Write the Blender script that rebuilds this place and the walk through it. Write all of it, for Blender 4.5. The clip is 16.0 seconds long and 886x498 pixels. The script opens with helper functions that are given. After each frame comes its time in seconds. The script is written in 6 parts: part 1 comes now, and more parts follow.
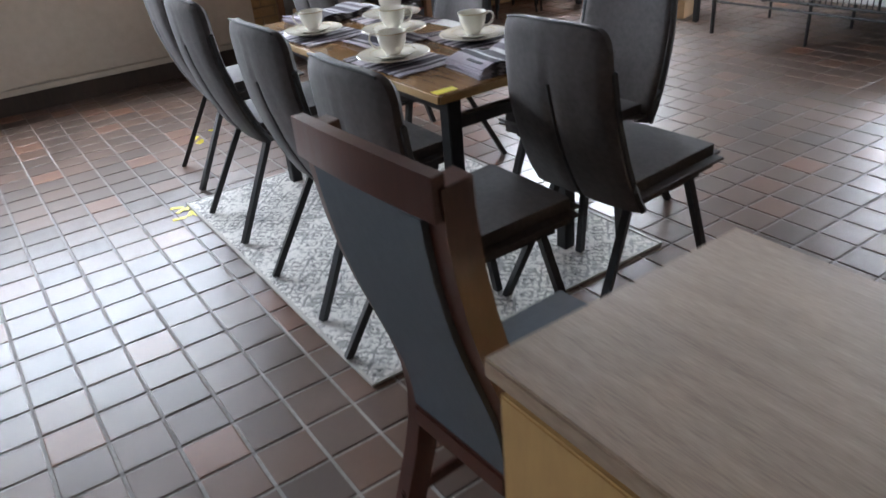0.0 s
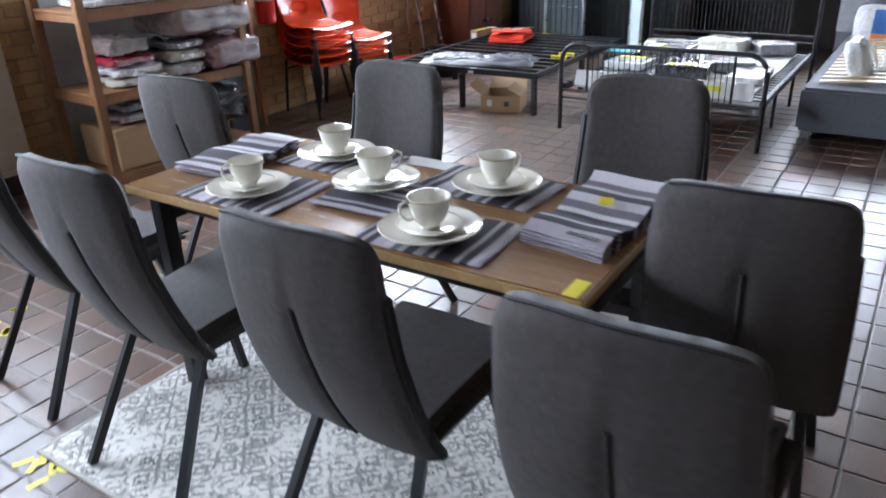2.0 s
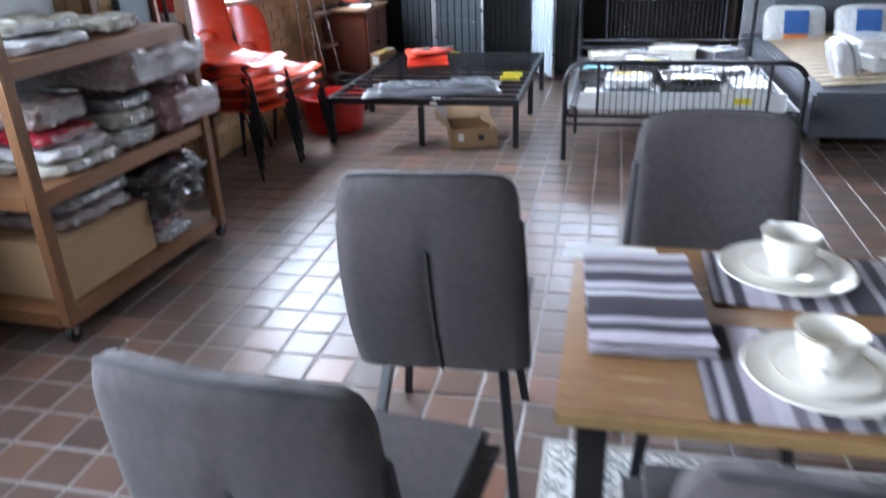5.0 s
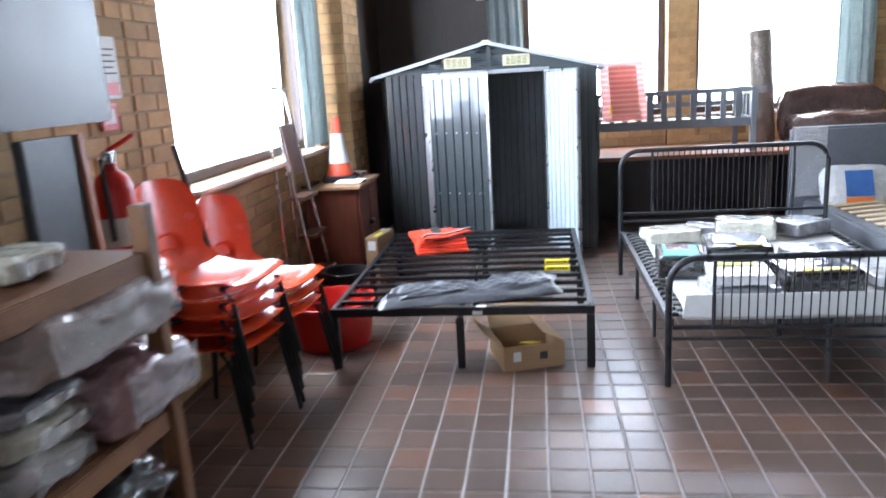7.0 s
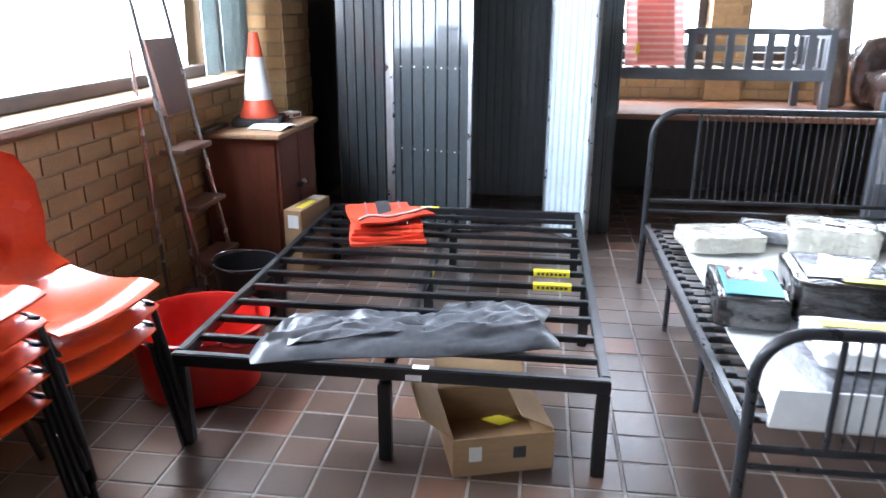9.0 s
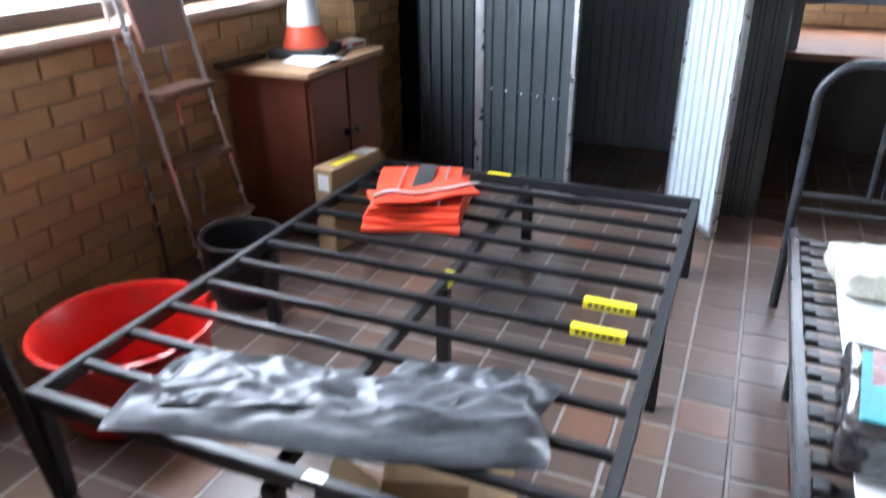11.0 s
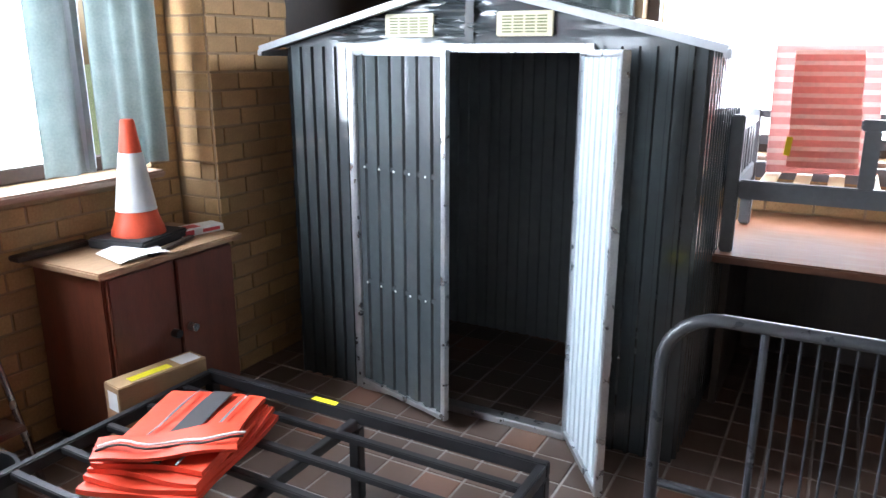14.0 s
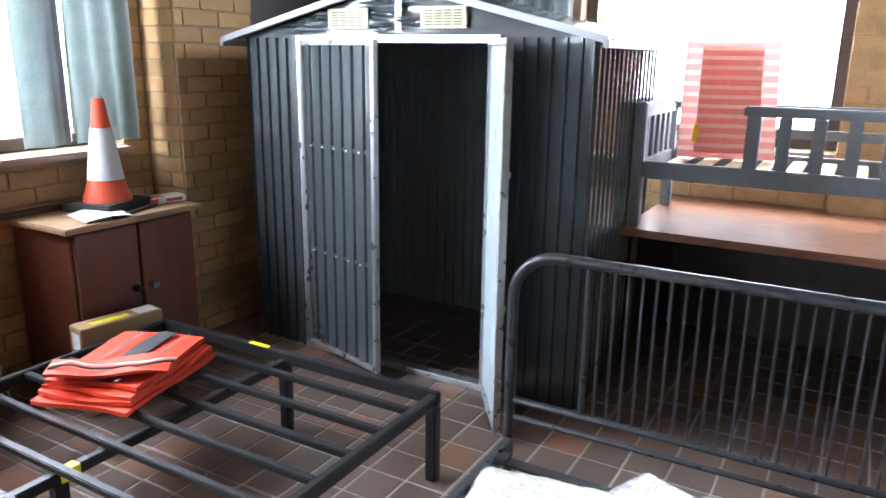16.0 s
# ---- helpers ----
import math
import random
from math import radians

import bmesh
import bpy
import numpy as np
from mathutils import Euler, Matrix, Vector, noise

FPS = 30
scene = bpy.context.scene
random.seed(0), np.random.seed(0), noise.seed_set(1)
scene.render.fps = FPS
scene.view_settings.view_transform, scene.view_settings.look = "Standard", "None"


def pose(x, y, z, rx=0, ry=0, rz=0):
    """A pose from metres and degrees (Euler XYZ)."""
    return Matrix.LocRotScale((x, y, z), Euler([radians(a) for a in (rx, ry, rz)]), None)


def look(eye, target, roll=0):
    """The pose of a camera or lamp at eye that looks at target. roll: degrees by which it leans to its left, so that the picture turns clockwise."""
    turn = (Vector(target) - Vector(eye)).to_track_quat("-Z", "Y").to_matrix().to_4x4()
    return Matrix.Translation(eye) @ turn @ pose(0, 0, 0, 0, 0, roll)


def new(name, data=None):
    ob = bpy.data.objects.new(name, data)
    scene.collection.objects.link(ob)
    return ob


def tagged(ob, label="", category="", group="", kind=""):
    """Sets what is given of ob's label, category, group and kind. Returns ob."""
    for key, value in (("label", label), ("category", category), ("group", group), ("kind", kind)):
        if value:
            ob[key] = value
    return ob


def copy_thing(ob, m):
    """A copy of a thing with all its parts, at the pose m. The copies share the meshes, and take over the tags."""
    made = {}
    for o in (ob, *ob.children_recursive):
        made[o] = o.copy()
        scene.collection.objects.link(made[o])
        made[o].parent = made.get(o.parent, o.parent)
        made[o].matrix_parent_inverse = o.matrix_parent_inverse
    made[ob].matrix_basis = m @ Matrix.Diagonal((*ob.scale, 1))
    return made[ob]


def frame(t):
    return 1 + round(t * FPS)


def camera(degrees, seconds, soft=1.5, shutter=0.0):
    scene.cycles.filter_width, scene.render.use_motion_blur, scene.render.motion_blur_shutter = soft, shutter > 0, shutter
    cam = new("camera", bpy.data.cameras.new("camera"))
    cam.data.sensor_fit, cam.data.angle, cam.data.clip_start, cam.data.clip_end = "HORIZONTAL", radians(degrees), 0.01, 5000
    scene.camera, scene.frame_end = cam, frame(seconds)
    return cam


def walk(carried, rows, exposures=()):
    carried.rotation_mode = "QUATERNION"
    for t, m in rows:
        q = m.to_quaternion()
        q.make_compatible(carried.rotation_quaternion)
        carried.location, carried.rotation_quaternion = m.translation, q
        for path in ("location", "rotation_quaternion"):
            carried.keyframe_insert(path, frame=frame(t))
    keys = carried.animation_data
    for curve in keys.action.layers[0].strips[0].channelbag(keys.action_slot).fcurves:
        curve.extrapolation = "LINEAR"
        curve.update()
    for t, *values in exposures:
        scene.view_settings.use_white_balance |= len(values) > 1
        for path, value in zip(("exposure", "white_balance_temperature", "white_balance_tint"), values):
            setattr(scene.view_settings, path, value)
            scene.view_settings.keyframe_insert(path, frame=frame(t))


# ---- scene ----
cam = camera(62.6, 16.0, shutter=0.5)
PATH = [
    (0, (0.583, 0.681, 1.406), (1.532, 2.152, 0.44), -5.1),
    (0.5, (0.537, 0.954, 1.406), (1.62, 2.366, 0.493), -3.7),
    (1, (0.442, 1.293, 1.462), (1.774, 2.499, 0.583), -4.9),
    (1.5, (0.452, 1.608, 1.45), (1.879, 2.696, 0.567), -3.7),
    (2, (0.524, 1.955, 1.479), (2.032, 2.97, 0.644), -2.1),
    (2.5, (0.489, 2.296, 1.454), (2.112, 3.038, 0.551), -1.9),
    (3, (0.491, 2.679, 1.444), (2.103, 3.405, 0.51), -2.0),
    (3.5, (0.599, 3.041, 1.426), (2.234, 3.727, 0.499), -1.6),
    (4, (0.676, 3.34, 1.433), (2.367, 3.87, 0.506), 0.3),
    (4.5, (0.696, 3.64, 1.425), (2.414, 4.005, 0.468), -2.1),
    (5, (0.826, 3.904, 1.447), (2.6, 4.324, 0.624), -2.3),
    (5.2, (0.948, 4.02, 1.443), (2.754, 4.445, 0.696), -2.5),
    (5.8, (1.14, 4.5, 1.45), (2.97, 4.97, 0.79), -2.8),
    (6.5, (1.64, 4.8, 1.465), (3.52, 5.15, 0.92), -3.2),
    (7.3, (2.391, 4.723, 1.473), (4.33, 4.953, 1.039), -3.5),
    (7.5, (2.537, 4.773, 1.44), (4.471, 4.973, 0.972), -2.8),
    (7.8, (2.784, 4.826, 1.42), (4.699, 5.033, 0.884), -1.5),
    (8, (2.947, 4.786, 1.393), (4.857, 5.048, 0.862), -1.5),
    (8.4, (3.273, 4.776, 1.402), (5.156, 5.042, 0.783), -1.4),
    (8.5, (3.347, 4.746, 1.388), (5.232, 5.017, 0.778), -1.4),
    (8.7, (3.496, 4.748, 1.374), (5.39, 4.966, 0.77), 0.0),
    (10.8, (4.655, 4.423, 1.332), (6.291, 5.122, 0.419), 0.9),
    (11, (4.738, 4.378, 1.361), (6.404, 5.085, 0.51), -0.5),
    (11.5, (5.011, 4.19, 1.419), (6.684, 5.05, 0.74), -0.7),
    (11.8, (5.113, 4.126, 1.472), (6.821, 4.981, 0.88), -0.4),
    (12, (5.218, 4.124, 1.465), (6.955, 4.981, 0.968), -0.7),
    (12.5, (5.452, 4.107, 1.489), (7.221, 4.926, 1.044), 0.1),
    (13, (5.579, 4.073, 1.486), (7.339, 4.899, 1.016), -0.6),
    (13.5, (5.682, 3.975, 1.485), (7.386, 4.909, 1.01), 0.5),
    (14, (5.724, 3.855, 1.493), (7.418, 4.779, 0.969), 0.1),
    (14.5, (5.724, 3.8, 1.48), (7.421, 4.729, 0.971), 0.2),
    (15, (5.702, 3.688, 1.475), (7.423, 4.621, 1.062), 0.3),
    (15.5, (5.608, 3.535, 1.43), (7.283, 4.495, 0.911), 1.4),
    (16, (5.571, 3.36, 1.427), (7.251, 4.32, 0.921), 0.8),
]
EXPOSURES = [(0, 0.45, 6500, 10), (0.5, 0.45, 6400, 10), (1.2, 0.45, 6200, 10), (3, 0.54, 6180, 10), (4, 0.5, 6000, 10), (5.2, 0.43, 5920, 10), (8, 0.43, 6150, 10), (11, 0.48, 6150, 10), (12, 0.58, 6350, 10), (13, 0.5, 6400, 10), (14, 0.42, 6400, 10), (16, 0.44, 6350, 10)]
walk(cam, [(t, look(eye, target, roll)) for t, eye, target, roll in PATH], EXPOSURES)

# ---- world and light ----
world = bpy.data.worlds.new("world")
scene.world = world
world.use_nodes = True
wn = world.node_tree
sky = wn.nodes.new("ShaderNodeTexSky")
sky.sky_type = "NISHITA"
sky.sun_disc = False
sky.sun_elevation, sky.sun_rotation = radians(48), radians(60)
sky.air_density, sky.dust_density = 1.0, 4.0
wn.links.new(sky.outputs[0], wn.nodes["Background"].inputs[0])
wn.nodes["Background"].inputs[1].default_value = 0.15
sun = new("sun", bpy.data.lights.new("sun", "SUN"))
sun.data.energy, sun.data.angle, sun.data.color = 1.2, radians(12), (1.0, 0.95, 0.88)
sun.matrix_world = look((20, 12, 22), (6, 4, 0))


def window_light(name, x, y, z, w, h, target, power, col=(0.8, 0.9, 1.04)):
    li = new(name, bpy.data.lights.new(name, "AREA"))
    li.data.shape, li.data.size, li.data.size_y = "RECTANGLE", w, h
    li.data.energy, li.data.color = power, col
    li.matrix_world = look((x, y, z), target)


window_light("window_daylight", 6.65, 6.72, 1.95, 2.3, 1.8, (6.65, 0, 1.75), 215)
window_light("window_daylight", 9.98, 4.15, 2.0, 1.3, 1.9, (0, 4.15, 1.7), 130)
window_light("window_daylight", 9.98, 2.45, 2.0, 1.45, 1.9, (0, 2.45, 1.7), 150)
window_light("window_daylight", 0.75, 6.74, 1.9, 3.8, 1.35, (0.75, 0, 1.6), 190)
# weak fill lamp at an unseen west opening, added to lift the chair backs
window_light("window_daylight", -2.78, 3.6, 1.9, 4.2, 1.7, (4.0, 3.6, 1.3), 12)

# ---- materials ----


def mat(name, a, b=None, rough=0.6, metal=0.0, scale=12.0, bump=0.1, spread=0.5, stretch=(1, 1, 1), fine=8.0, coat=0.0, rand=0.0, sheen=0.0, obj=True):
    """A surface with colour mottled between a and b at two scales, and a fine relief."""
    m = bpy.data.materials.new(name)
    m.use_nodes = True
    nt = m.node_tree
    nd, lk = nt.nodes, nt.links
    bs = nd["Principled BSDF"]
    b = b or tuple(c * 0.8 for c in a)
    tc = nd.new("ShaderNodeTexCoord")
    mp = nd.new("ShaderNodeMapping")
    mp.inputs["Scale"].default_value = stretch
    lk.new(tc.outputs["Object"], mp.inputs[0])
    n1, n2 = nd.new("ShaderNodeTexNoise"), nd.new("ShaderNodeTexNoise")
    n1.inputs["Scale"].default_value, n1.inputs["Detail"].default_value = scale, 6
    n2.inputs["Scale"].default_value, n2.inputs["Detail"].default_value = scale * fine, 4
    lk.new(mp.outputs[0], n1.inputs[0])
    lk.new(mp.outputs[0], n2.inputs[0])
    mx = nd.new("ShaderNodeMath")
    mx.operation = "MULTIPLY_ADD"
    lk.new(n2.outputs[0], mx.inputs[0])
    mx.inputs[1].default_value = 0.45
    sc = nd.new("ShaderNodeMath")
    sc.operation = "MULTIPLY"
    lk.new(n1.outputs[0], sc.inputs[0])
    sc.inputs[1].default_value = 0.55
    lk.new(sc.outputs[0], mx.inputs[2])
    ramp = nd.new("ShaderNodeValToRGB")
    ramp.color_ramp.elements[0].position, ramp.color_ramp.elements[1].position = 0.5 - spread * 0.4, 0.5 + spread * 0.4
    ramp.color_ramp.elements[0].color, ramp.color_ramp.elements[1].color = (*b, 1), (*a, 1)
    lk.new(mx.outputs[0], ramp.inputs[0])
    col = ramp.outputs[0]
    if rand:
        oi, ge = nd.new("ShaderNodeObjectInfo"), nd.new("ShaderNodeNewGeometry")
        ad = nd.new("ShaderNodeMath")
        lk.new(oi.outputs["Random"], ad.inputs[0])
        lk.new(ge.outputs["Random Per Island"], ad.inputs[1])
        fr = nd.new("ShaderNodeMath")
        fr.operation = "FRACT"
        lk.new(ad.outputs[0], fr.inputs[0])
        hs = nd.new("ShaderNodeHueSaturation")
        mr = nd.new("ShaderNodeMapRange")
        mr.inputs[3].default_value, mr.inputs[4].default_value = 1 - rand, 1 + rand
        lk.new(fr.outputs[0], mr.inputs[0])
        lk.new(mr.outputs[0], hs.inputs["Value"])
        lk.new(col, hs.inputs["Color"])
        col = hs.outputs[0]
        m["rand"] = 1
    lk.new(col, bs.inputs["Base Color"])
    rr = nd.new("ShaderNodeMapRange")
    rr.inputs[3].default_value, rr.inputs[4].default_value = max(rough - 0.1, 0.03), min(rough + 0.1, 1)
    lk.new(n1.outputs[0], rr.inputs[0])
    lk.new(rr.outputs[0], bs.inputs["Roughness"])
    bs.inputs["Metallic"].default_value = metal
    bs.inputs["Coat Weight"].default_value = coat
    bs.inputs["Sheen Weight"].default_value = sheen
    if bump:
        bu = nd.new("ShaderNodeBump")
        bu.inputs["Strength"].default_value, bu.inputs["Distance"].default_value = bump, 0.004
        lk.new(mx.outputs[0], bu.inputs["Height"])
        lk.new(bu.outputs[0], bs.inputs["Normal"])
    return m


def striped(name, cols, axis, rough=0.85, repeat=1.0):
    """Woven stripes of the given colours along one axis of the thing's own box."""
    m = mat(name, (0.5, 0.5, 0.5), rough=rough, scale=60, bump=0.3)
    nt = m.node_tree
    nd, lk = nt.nodes, nt.links
    tc, sp, rp = nd.new("ShaderNodeTexCoord"), nd.new("ShaderNodeSeparateXYZ"), nd.new("ShaderNodeValToRGB")
    lk.new(tc.outputs["Generated"], sp.inputs[0])
    mu = nd.new("ShaderNodeMath")
    mu.operation = "MULTIPLY"
    mu.inputs[1].default_value = repeat
    lk.new(sp.outputs[axis], mu.inputs[0])
    fr = nd.new("ShaderNodeMath")
    fr.operation = "FRACT"
    lk.new(mu.outputs[0], fr.inputs[0])
    lk.new(fr.outputs[0], rp.inputs[0])
    rp.color_ramp.interpolation = "LINEAR"
    els = rp.color_ramp.elements
    pos = 0.0
    total = sum(w for w, _ in cols)
    first = True
    for w, c in cols:
        if first:
            els[0].position, els[0].color = 0.0, (*c, 1)
            els[1].position, els[1].color = w / total - 0.008, (*c, 1)
            first = False
        else:
            e = els.new(pos / total + 0.008)
            e.color = (*c, 1)
            e = els.new(min((pos + w) / total - 0.008, 1))
            e.color = (*c, 1)
        pos += w
    mixn = nd.new("ShaderNodeMix")
    mixn.data_type, mixn.blend_type = "RGBA", "MULTIPLY"
    mixn.inputs[0].default_value = 0.5
    ramp0 = [n for n in nd if n.bl_idname == "ShaderNodeValToRGB" and n != rp][0]
    ramp0.color_ramp.elements[0].color, ramp0.color_ramp.elements[1].color = (0.6, 0.6, 0.6, 1), (1, 1, 1, 1)
    lk.new(rp.outputs[0], mixn.inputs[6])
    lk.new(ramp0.outputs[0], mixn.inputs[7])
    lk.new(mixn.outputs[2], nd["Principled BSDF"].inputs["Base Color"])
    return m


def tile_material():
    m = mat("quarry_tile", (0.2, 0.1, 0.07), (0.08, 0.05, 0.042), rough=0.29, scale=5, bump=0.06, spread=0.5, fine=12)
    nt = m.node_tree
    nd, lk = nt.nodes, nt.links
    place = nd.new("ShaderNodeNewGeometry")
    mp = [n for n in nd if n.bl_idname == "ShaderNodeMapping"][0]
    lk.new(place.outputs["Position"], mp.inputs[0])
    rr = [n for n in nd if n.bl_idname == "ShaderNodeMapRange"][0]
    rr.inputs[3].default_value, rr.inputs[4].default_value = 0.27, 0.31
    oi, ge, ad, fr = nd.new("ShaderNodeObjectInfo"), nd.new("ShaderNodeNewGeometry"), nd.new("ShaderNodeMath"), nd.new("ShaderNodeMath")
    lk.new(oi.outputs["Random"], ad.inputs[0])
    lk.new(ge.outputs["Random Per Island"], ad.inputs[1])
    fr.operation = "FRACT"
    lk.new(ad.outputs[0], fr.inputs[0])
    rp = nd.new("ShaderNodeValToRGB")
    lk.new(fr.outputs[0], rp.inputs[0])
    els = rp.color_ramp.elements
    els[0].color, els[1].color = (0.088, 0.06, 0.048, 1), (0.2, 0.094, 0.058, 1)
    for p, c in ((0.3, (0.105, 0.07, 0.055)), (0.65, (0.122, 0.078, 0.059)), (0.9, (0.14, 0.082, 0.058))):
        els.new(p).color = (*c, 1)
    old = [n for n in nd if n.bl_idname == "ShaderNodeValToRGB" and n != rp][0]
    old.color_ramp.elements[0].color, old.color_ramp.elements[1].color = (0.93, 0.93, 0.94, 1), (1.07, 1.05, 1.03, 1)
    mixn = nd.new("ShaderNodeMix")
    mixn.data_type, mixn.blend_type = "RGBA", "MULTIPLY"
    mixn.inputs[0].default_value = 1
    lk.new(rp.outputs[0], mixn.inputs[6])
    lk.new(old.outputs[0], mixn.inputs[7])
    lk.new(mixn.outputs[2], nd["Principled BSDF"].inputs["Base Color"])
    return m


def rug_material():
    m = mat("rug_weave", (0.82, 0.8, 0.75), (0.68, 0.66, 0.62), rough=0.95, scale=30, bump=0.4)
    nt = m.node_tree
    nd, lk = nt.nodes, nt.links
    tc = nd.new("ShaderNodeTexCoord")
    wob = nd.new("ShaderNodeTexNoise")
    wob.inputs["Scale"].default_value = 25
    lk.new(tc.outputs["Object"], wob.inputs[0])
    add = nd.new("ShaderNodeMix")
    add.data_type, add.blend_type = "RGBA", "ADD"
    add.inputs[0].default_value = 0.025
    lk.new(tc.outputs["Object"], add.inputs[6])
    lk.new(wob.outputs[1], add.inputs[7])

    def mth(op, p, q):
        n = nd.new("ShaderNodeMath")
        n.operation = op
        for i, w in enumerate((p, q)):
            if isinstance(w, (int, float)):
                n.inputs[i].default_value = w
            elif w is not None:
                lk.new(w, n.inputs[i])
        return n.outputs[0]

    def cells(scale, loose, metric):
        n = nd.new("ShaderNodeTexVoronoi")
        n.distance, n.inputs["Scale"].default_value, n.inputs["Randomness"].default_value = metric, scale, loose
        lk.new(add.outputs[2], n.inputs[0])
        return n.outputs["Distance"]
    rings = mth("GREATER_THAN", mth("SINE", mth("MULTIPLY", cells(8.5, 0.0, "MANHATTAN"), 21), None), 0.35)
    buds = mth("LESS_THAN", cells(38, 0.75, "MANHATTAN"), 0.33)
    twigs = mth("GREATER_THAN", mth("SINE", mth("MULTIPLY", cells(24, 0.6, "CHEBYCHEV"), 17), None), 0.45)
    wear = nd.new("ShaderNodeTexNoise")
    wear.inputs["Scale"].default_value, wear.inputs["Detail"].default_value = 40, 5
    lk.new(tc.outputs["Object"], wear.inputs[0])
    patch = nd.new("ShaderNodeTexNoise")
    patch.inputs["Scale"].default_value, patch.inputs["Detail"].default_value = 7, 3
    lk.new(tc.outputs["Object"], patch.inputs[0])
    ink = mth("MAXIMUM", mth("MULTIPLY", rings, 0.7), mth("MAXIMUM", buds, mth("MULTIPLY", twigs, 0.55)))
    left = nd.new("ShaderNodeMapRange")
    left.inputs[1].default_value, left.inputs[2].default_value = 0.82, 1.02
    left.inputs[4].default_value = 1.0
    lk.new(mth("ADD", wear.outputs[0], patch.outputs[0]), left.inputs[0])
    worn = mth("MULTIPLY", ink, left.outputs[0])
    mixn = nd.new("ShaderNodeMix")
    mixn.data_type = "RGBA"
    base = nd["Principled BSDF"].inputs["Base Color"].links[0].from_socket
    lk.new(worn, mixn.inputs[0])
    lk.new(base, mixn.inputs[6])
    mixn.inputs[7].default_value = (0.1, 0.1, 0.1, 1)
    lk.new(mixn.outputs[2], nd["Principled BSDF"].inputs["Base Color"])
    return m


def wrap_material(name, rough=0.1):
    """Clear crinkled plastic: mostly see-through, with sharp glints."""
    m = mat(name, (0.9, 0.9, 0.92), (0.8, 0.8, 0.82), rough=rough, scale=14, bump=1.0)
    m.node_tree.nodes["Principled BSDF"].inputs["Alpha"].default_value = 0.25
    for n in m.node_tree.nodes:
        if n.bl_idname == "ShaderNodeBump":
            n.inputs["Distance"].default_value = 0.03
    return m


def glossy_wrap(name, a, b):
    m = mat(name, a, b, rough=0.18, scale=13, bump=1.0, coat=1.0, fine=3)
    for n in m.node_tree.nodes:
        if n.bl_idname == "ShaderNodeBump":
            n.inputs["Distance"].default_value = 0.03
    return m


TILE = tile_material()
GROUT = mat("tile_grout", (0.36, 0.335, 0.31), (0.2, 0.185, 0.17), rough=0.85, scale=9)
BRICK = mat("buff_brick", (0.5, 0.31, 0.14), (0.33, 0.19, 0.085), rough=0.85, scale=14, bump=0.5, rand=0.18)
MORTAR = mat("mortar", (0.36, 0.24, 0.14), (0.25, 0.165, 0.095), rough=0.95, scale=20, bump=0.4)
CREAM = mat("cream_paint", (0.55, 0.47, 0.38), (0.45, 0.38, 0.3), rough=0.7, scale=2, bump=0.08)
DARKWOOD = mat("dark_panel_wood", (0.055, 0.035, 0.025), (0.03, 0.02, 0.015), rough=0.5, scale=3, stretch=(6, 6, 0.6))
CEIL = mat("ceiling_boards", (0.1, 0.065, 0.045), (0.06, 0.04, 0.03), rough=0.7, scale=3, stretch=(1, 8, 1))
# colour of the unseen walls, set dark to hold back bounced light
PLASTER = mat("plain_wall", (0.24, 0.19, 0.14), (0.19, 0.15, 0.11), rough=0.8, scale=2)
FRAME = mat("window_frame_stain", (0.07, 0.04, 0.03), (0.04, 0.025, 0.02), rough=0.45, scale=8)
SILL = mat("sill_wood", (0.45, 0.3, 0.22), (0.28, 0.17, 0.12), rough=0.5, scale=6, stretch=(1, 8, 8))
FABRIC = mat("grey_velvet", (0.074, 0.061, 0.059), (0.036, 0.029, 0.028), rough=0.8, scale=4, bump=0.2, sheen=0.08, fine=14, spread=0.45)
PIPING = mat("dark_piping", (0.035, 0.032, 0.034), (0.02, 0.02, 0.02), rough=0.7, scale=40)
BLACK = mat("black_powder_coat", (0.014, 0.014, 0.016), (0.009, 0.009, 0.01), rough=0.38, scale=30, bump=0.1)
BEDGREY = mat("grey_steel_tube", (0.032, 0.033, 0.037), (0.022, 0.023, 0.026), rough=0.3, metal=0.1, scale=25, bump=0.05)
TABLEWOOD = mat("oak_veneer", (0.36, 0.2, 0.085), (0.23, 0.12, 0.05), rough=0.24, scale=7, stretch=(9, 0.8, 3), bump=0.05, coat=0.5)
EDGEWOOD = mat("oak_edge", (0.5, 0.32, 0.13), (0.36, 0.22, 0.09), rough=0.5, scale=10)
DESKTOP = mat("grey_oak_top", (0.42, 0.31, 0.22), (0.24, 0.165, 0.115), rough=0.5, scale=4.5, stretch=(9, 1, 3), bump=0.12)
BEECH = mat("beech_panel", (0.55, 0.34, 0.13), (0.46, 0.27, 0.1), rough=0.5, scale=3, stretch=(6, 6, 0.8))
MAHOG = mat("mahogany", (0.09, 0.027, 0.017), (0.05, 0.016, 0.011), rough=0.32, scale=6, stretch=(6, 6, 1), coat=0.3)
CABWOOD = mat("red_brown_cabinet", (0.19, 0.055, 0.03), (0.11, 0.033, 0.019), rough=0.4, scale=4, stretch=(5, 5, 0.7), coat=0.2)
CABTOP = mat("worn_cabinet_top", (0.42, 0.27, 0.16), (0.22, 0.12, 0.06), rough=0.5, scale=5, stretch=(1, 6, 6))
LIGHTEDGE = mat("worn_light_edge", (0.5, 0.32, 0.17), (0.36, 0.22, 0.11), rough=0.6, scale=12)
SHELFWOOD = mat("orange_pine", (0.27, 0.125, 0.05), (0.17, 0.075, 0.03), rough=0.5, scale=5, stretch=(1, 6, 6))
